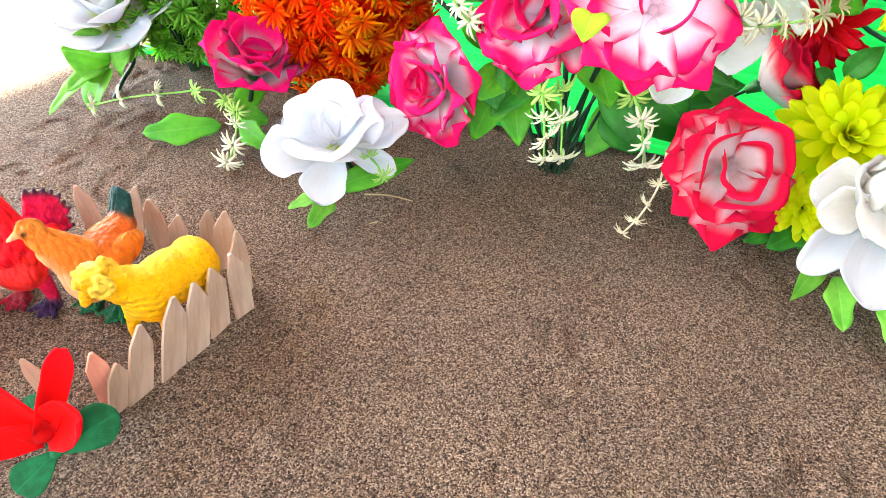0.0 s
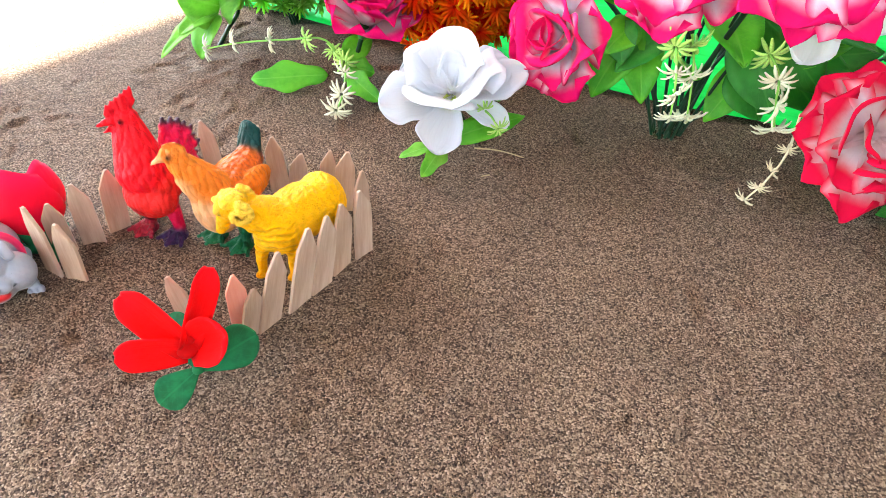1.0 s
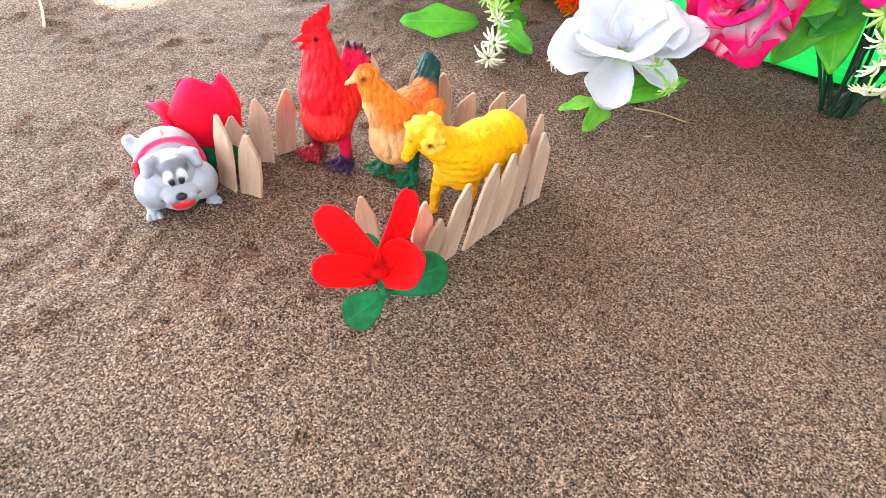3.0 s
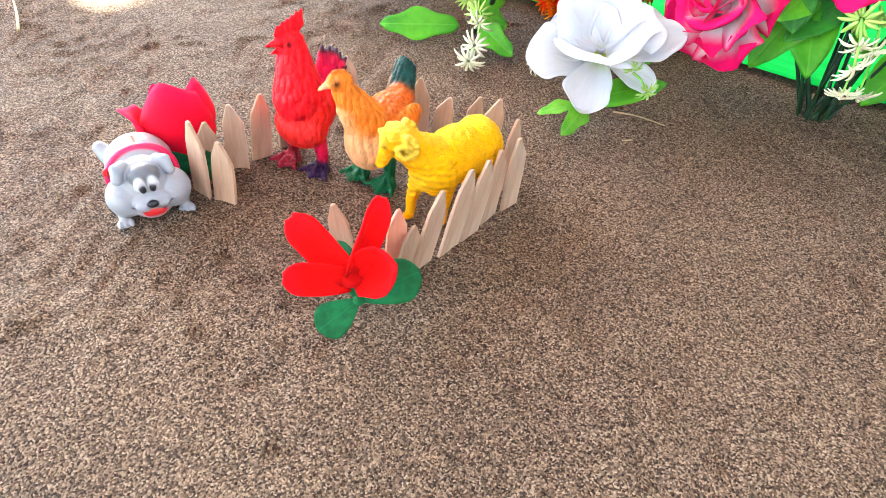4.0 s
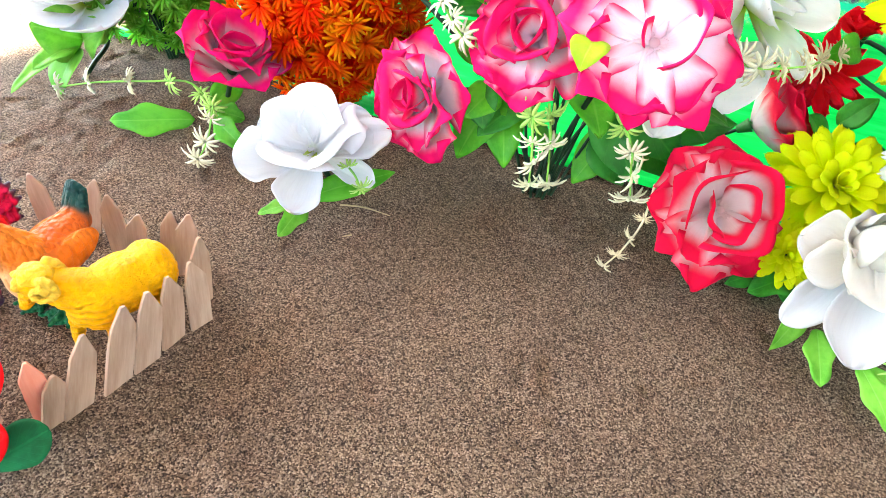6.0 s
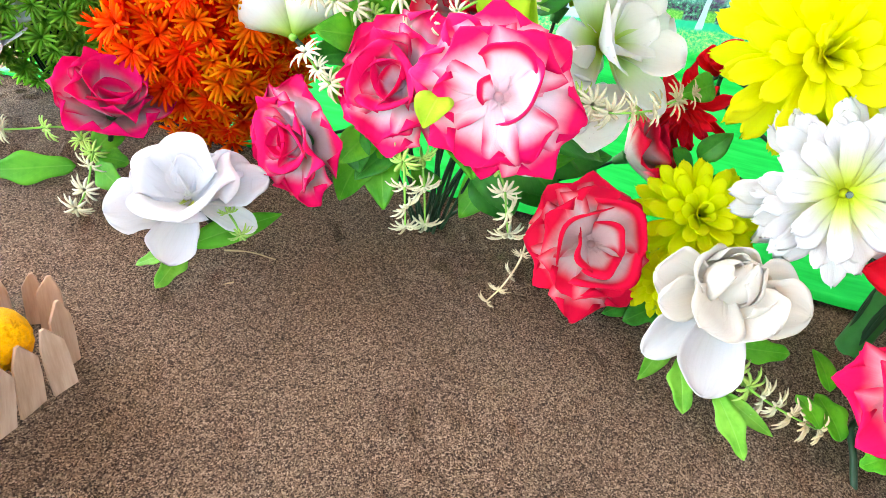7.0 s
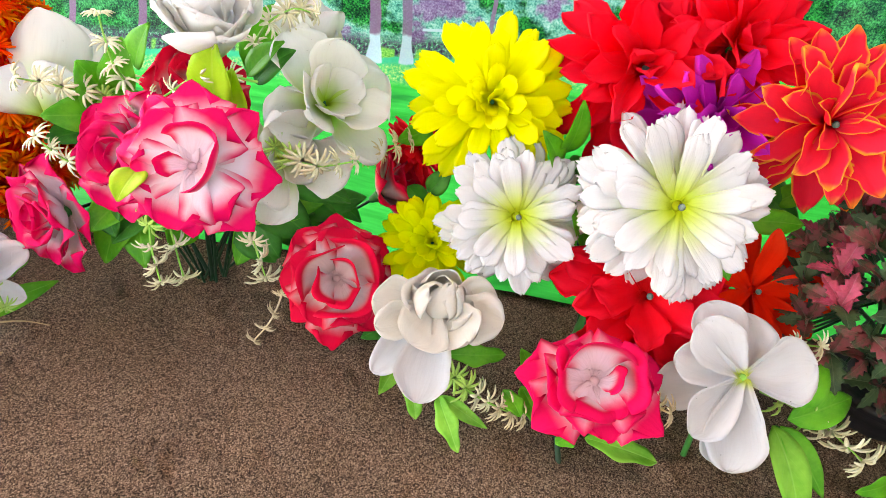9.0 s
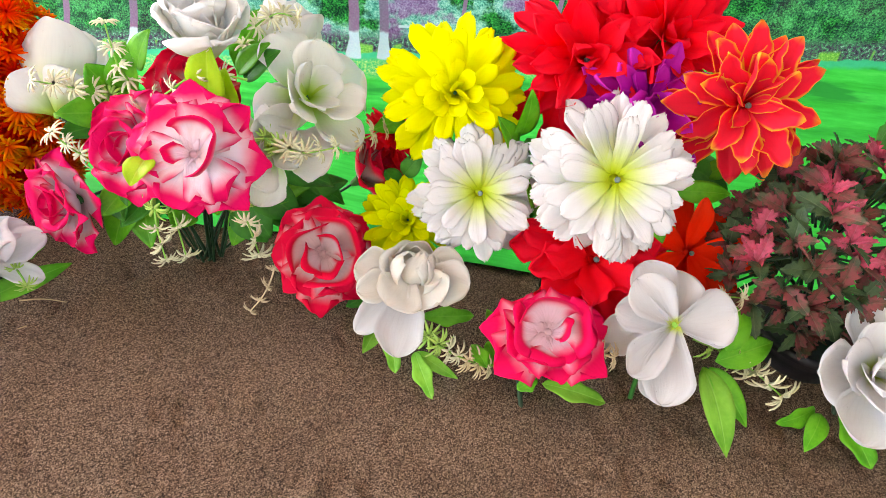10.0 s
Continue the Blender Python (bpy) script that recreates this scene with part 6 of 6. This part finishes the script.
def hen():
    org, pale, dark, brown, green = (0.78, 0.20, 0.02), (0.80, 0.40, 0.17), (0.008, 0.05, 0.042), (0.66, 0.12, 0.014), (0.008, 0.11, 0.04)
    p = [((-4, 0, 29), (16, 13, 13.5), (0, 14, 0), org), ((6, -1, 25.5), (12.5, 13.5, 16.5), (0, 0, 0), pale), ((9, -2, 33), (9.5, 10, 12), (0, -14, 0), pale), ((-11, 10, 32), (15, 4.2, 9), (0, 12, 0), org), ((-11, -10, 32), (15, 4.2, 9), (0, 12, 0), org)]
    p += limb((-4, 0, 31), (-24, -2, 38), 12.5, 8.0, brown, 8)
    p += limb((7, -2, 38), (17, -7, 58), 11.5, 6.0, org, 10)
    p += limb((10, -2.5, 36), (16.5, -5.5, 48), 8.6, 5.6, pale, 5)
    h = [((0, 0, 0), (6.6, 5.3, 5.3), (0, 0, 0), org), ((0.5, 0, 4.6), (4.0, 1.3, 1.6), (0, 0, 0), brown)] + limb((5, 0, -0.6), (10.5, 0, -3.0), 2.3, 0.7, pale, 6)
    for s in (1, -1):
        h.append(((2.8, 4.7 * s, 1.0), (1.2, 0.8, 1.2), (0, 0, 0), (0.01, 0.01, 0.01)))
    turn = Matrix.Rotation(radians(-34), 3, "Z")
    p += [(tuple(turn @ V(c) + V((18.0, -8, 63))), rr, (ro[0], ro[1], ro[2] - 34), col) for c, rr, ro, col in h]
    for i in range(6):
        y = -3.5 + (i - 2.5) * 1.9
        k = abs(i - 2.5)
        p += limb((-25, y * 0.7, 39), (-31 - 0.6 * k, y - 1.5, 56 - 1.6 * k), 4.6, 2.0, dark, 8)
    for s in (1, -1):
        p += limb((-1, 7 * s, 18), (1, 9 * s, 5), 4.4, 3.0, green, 6)
        for k in (-40, 0, 40):
            p += limb((1, 9 * s, 3.8), (1 + 13 * math.cos(radians(k)), 9 * s + 13 * math.sin(radians(k)), 1.2), 3.0, 1.2, green, 6)
        p.append(((6, 9 * s, 1.3), (7.5, 7, 1.3), (0, 0, 0), green))
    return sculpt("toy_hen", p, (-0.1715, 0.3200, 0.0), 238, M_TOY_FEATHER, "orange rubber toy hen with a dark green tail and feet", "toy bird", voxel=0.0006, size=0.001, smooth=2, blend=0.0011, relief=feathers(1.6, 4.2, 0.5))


def ram():
    yel, deep, cream, pale = (0.90, 0.42, 0.0005), (0.86, 0.35, 0.0005), (0.86, 0.53, 0.05), (0.88, 0.46, 0.008)
    p = [((-3, 0, 32.5), (22, 14.5, 15), (0, 0, 0), yel), ((-16, 0, 33), (12, 14.5, 15.5), (0, 0, 0), yel), ((10, 0, 29.5), (12, 13.5, 15.5), (0, 0, 0), yel), ((17, -1, 28), (7, 9, 10), (0, 0, 0), pale)]
    p += limb((11, -1, 34), (25, -7, 44), 12, 7.6, yel, 8)
    h = [((0, 0, 0.5), (7, 6.2, 6), (0, 0, 0), yel), ((-1, 0, 4.4), (6.4, 6.4, 3.4), (0, -8, 0), pale)]
    h += limb((2.0, 0, -0.5), (6.2, 0, -11.0), 4.2, 2.5, yel, 9)
    h += [((6.4, 0, -11.4), (2.3, 2.6, 2.3), (0, 0, 0), yel)]
    for k in range(16):
        a, q = k * 2.4, 0.25 + 0.06 * k
        h.append(((0.5 + 5.4 * math.cos(a) * q, 5.6 * math.sin(a) * q, 6.8 - 2.6 * q * q), (1.7, 1.7, 1.4), (0, 0, 0), cream))
    for k in range(7):
        h.append(((5.2 + 0.4 * math.cos(k), -4.2 + 1.4 * k, 3.6 - 0.25 * (k - 3) ** 2), (1.6, 1.5, 1.6), (0, 0, 0), cream))
    for s in (1, -1):
        for i in range(14):
            a = radians(80 - i * 32)
            r = 5.0 - i * 0.27
            h.append(((-3.6 - r * math.cos(a), (6.0 + i * 0.2) * s, 0.2 + r * math.sin(a)), (2.1 - i * 0.07,) * 3, (0, 0, 0), cream))
        h.append(((4.9, 4.3 * s, 0.2), (1.0, 0.8, 1.0), (0, 0, 0), (0.06, 0.015, 0.01)))
        h.append(((8.0, 1.3 * s, -11.4), (0.7, 0.6, 0.5), (0, 0, 0), (0.45, 0.18, 0.01)))
    turn = Matrix.Rotation(radians(-34), 3, "Z")
    p += [(tuple(turn @ V(c) * 1.12 + V((29, -8.5, 47))), tuple(q * 1.12 for q in rr), (ro[0], ro[1], ro[2] - 34), col) for c, rr, ro, col in h]
    for s, fx, fy in ((-1, 23, -4.5), (1, 12, 8.5)):
        p += limb((fx - 4, fy - s, 24), (fx - 1, fy, 11), 4.4, 3.0, yel, 6) + limb((fx - 1, fy, 11), (fx - 0.5, fy, 2), 2.9, 2.4, yel, 5)
        p.append(((fx + 0.6, fy, 1.5), (3.5, 2.9, 1.9), (0, 0, 0), deep))
    for s, bx in ((-1, -20), (1, -15)):
        p += limb((bx + 1, 7 * s, 26), (bx - 2, 7.5 * s, 12), 5.4, 3.0, yel, 6) + limb((bx - 2, 7.5 * s, 12), (bx, 7.5 * s, 2), 2.8, 2.4, yel, 5)
        p.append(((bx + 1, 7.5 * s, 1.5), (3.5, 2.9, 1.9), (0, 0, 0), deep))
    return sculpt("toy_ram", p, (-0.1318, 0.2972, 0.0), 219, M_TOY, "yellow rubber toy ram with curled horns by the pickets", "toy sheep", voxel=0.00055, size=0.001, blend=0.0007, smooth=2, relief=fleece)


def dog():
    grey, pale, pink, black, white, red = (0.15, 0.15, 0.165), (0.33, 0.335, 0.355), (0.76, 0.02, 0.11), (0.015, 0.015, 0.02), (0.66, 0.66, 0.68), (0.66, 0.008, 0.012)
    p = [((-13, 0, 17.5), (19, 17, 15.5), (0, 0, 0), pale), ((6, 0, 20), (12, 13, 13), (0, 0, 0), pale), ((8, 10.5, 14), (10.5, 10, 10.5), (0, 0, 0), pale), ((8, -10.5, 14), (10.5, 10, 10.5), (0, 0, 0), pale), ((14, 0, 10), (7, 10, 5.5), (0, 0, 0), pale),
         ((12.5, 0, 27), (5.4, 7.6, 7.4), (0, 20, 0), grey), ((17, 0, 15.5), (4.5, 9.5, 5), (0, 0, 0), pale)]
    for i in range(80):
        a = 2 * math.pi * i / 80
        if math.sin(a) > -0.55:
            p.append(((-4 - 3 * math.sin(a), 16.4 * math.cos(a), 17.5 + 14.2 * math.sin(a)), (2.4, 1.7, 1.7), (0, 0, 0), pink))
    p.append(((-3, -16.4, 23), (2.2, 1.6, 2.2), (0, 0, 0), red))
    p += limb((-6.5, 0, 32.4), (-14, 0, 33.2), 1.0, 1.0, (0.45, 0.16, 0.10), 5)
    for s in (1, -1):
        p += limb((7, 8.0 * s, 31.5), (9.5, 11 * s, 31.5), 2.8, 3.2, pale, 4) + limb((9.5, 11 * s, 31.5), (12.5, 12.2 * s, 27.5), 3.0, 2.6, pale, 4)
        p += [((17.0, 3.1 * s, 25.2), (1.9, 2.7, 4.6), (6 * s, 14, 0), white), ((18.9, 2.3 * s, 23.4), (1.0, 1.6, 2.3), (0, 0, 0), black)]
        p += limb((15.4, 2.0 * s, 31.4), (14.6, 6.4 * s, 30.2), 1.0, 0.8, grey, 4)
        p += limb((20.2, 4.0 * s, 11.6), (18.2, 9.2 * s, 14.0), 0.9, 0.6, black, 6)
        p += limb((6, 13.5 * s, 8), (11, 15 * s, 2.6), 4.2, 2.8, pale, 4)
        p += [((13.6, (15 + k) * s, 1.9), (2.8, 1.5, 1.9), (0, 0, 0), pale) for k in (-2.7, 0, 2.7)]
        p.append(((-16, 14 * s, 6), (8, 4.5, 6), (0, 0, 0), pale))
        p.append(((19.6, 4.2 * s, 14.6), (3.0, 3.8, 2.9), (0, 0, 0), pale))
    p += [((23.2, 0, 17.2), (1.9, 2.9, 2.0), (0, 0, 0), black), ((20.4, 0, 10.2), (1.8, 5.6, 2.4), (0, 0, 0), red), ((19.6, 0, 8.0), (2.2, 5.2, 1.2), (0, 0, 0), pale)]
    p += limb((-22, -13, 20), (-25, -16, 24), 5.0, 3.6, pale, 4)
    return sculpt("toy_dog", p, (-0.2835, 0.2865, 0.0), 299, M_TOY_SMOOTH, "glossy grey plastic toy dog with a pink collar", "toy dog", voxel=0.0005, blend=0.00045, smooth=2, size=0.00096)


rooster()
hen()
ram()
dog()


# ---- felt flowers ----
R25, U25, T25 = (1.0, 0.02, 0.05), (-0.05, 0.69, 0.72), (-0.03, -0.72, 0.69)


def felt_flower():
    t = thing("felt_flower", (-0.177, 0.230, 0), "red felt flower with green felt leaves lying on the sand", "felt flower")
    k = part("flower_head", ball_bm(0.0048, 0.6), M_FELT, t)
    k.location = V((-0.1745, 0.2235, 0.018)) - t.location
    loose_petals(k, [(-25, 26, 4, 13, 0), (-27, 1, 8, 15, -12)], M_FELT, T25, R25, U25, bend=14, curl=0, cup=0.55, thick=0.055, shape="finger", wave=0.01)
    loose_petals(k, [(14, 34, 6, 12, 30)], M_FELT, T25, R25, U25, bend=16, curl=30, cup=0.9, thick=0.045, shape="finger", wave=0.02)
    loose_petals(k, [(23, 7, 11, 20, 0)], M_FELT, T25, R25, U25, bend=90, curl=0, cup=0.9, thick=0.05, shape="finger", wave=0.01)
    lf = part("leaf_heart", ball_bm(0.003, 0.6), M_FELT_LEAF, t)
    lf.location = V((-0.171, 0.219, 0.010)) - t.location
    loose_petals(lf, [(-17, -13, 2, 17, 0), (26, 12, 0, 21, 0), (-13, 25, -8, 15, 0)], M_FELT_LEAF, T25, R25, U25, bend=-16, curl=0, cup=0.04, thick=0.035, shape="round", wave=0.012)


felt_flower()


BUD_FOOT = (-0.2745, 0.3160, 0.006)


def felt_bud():
    t = thing("felt_rosebud", (-0.270, 0.316, 0), "rose red felt rosebud with a green base standing in the sand", "felt flower")
    k = part("bud_base", ball_bm(0.0075, 0.9), M_FELT_LEAF, t)
    k.location = V(BUD_FOOT) - t.location
    bpy.context.view_layer.update()
    lean = (-0.26, 0.52, 0.80)
    wrapped(k, [(90, 190, 5, 17, 41, 0.5, 0.0), (0, 170, 5, 18.5, 43, 0.42, 0.0), (-85, 200, 5, 20, 40, 0.30, 0.04), (178, 120, 5, 20, 37, 0.1, 0.36)], M_BUD, lean, (1, 0, 0))
    cup = [(-60, 100, 4, 12, 14, -0.1, 0.2), (30, 100, 4, 12, 13, -0.1, 0.2), (130, 100, 4, 12, 14, -0.1, 0.2), (220, 100, 4, 12, 13, -0.1, 0.2)]
    wrapped(k, cup, M_FELT_LEAF, lean, (1, 0, 0), -0.004)
    leaf(t, (-0.266, 0.309, 0.004), (-0.250, 0.303, 0.016), 0.020, M_FELT_LEAF, "leaf", -10, 0)


felt_bud()


# ---- straws on the sand ----
def straw(points, r):
    ob = part("straw", tube_bm(points, r, r * 0.5, 5), M_STRAW, None)
    tagged(ob, "thin dry straw lying on the sand", "straw", "dry straws")


straw([(-0.024, 0.398, 0.003), (-0.008, 0.395, 0.0025), (0.008, 0.386, 0.002)], 0.0007)
straw([(-0.4370, 0.4620, 0.0020), (-0.4520, 0.4900, 0.0030), (-0.4700, 0.5190, 0.0040)], 0.0012)
straw([(-0.018, 0.368, 0.0015), (-0.024, 0.366, 0.002)], 0.0006)
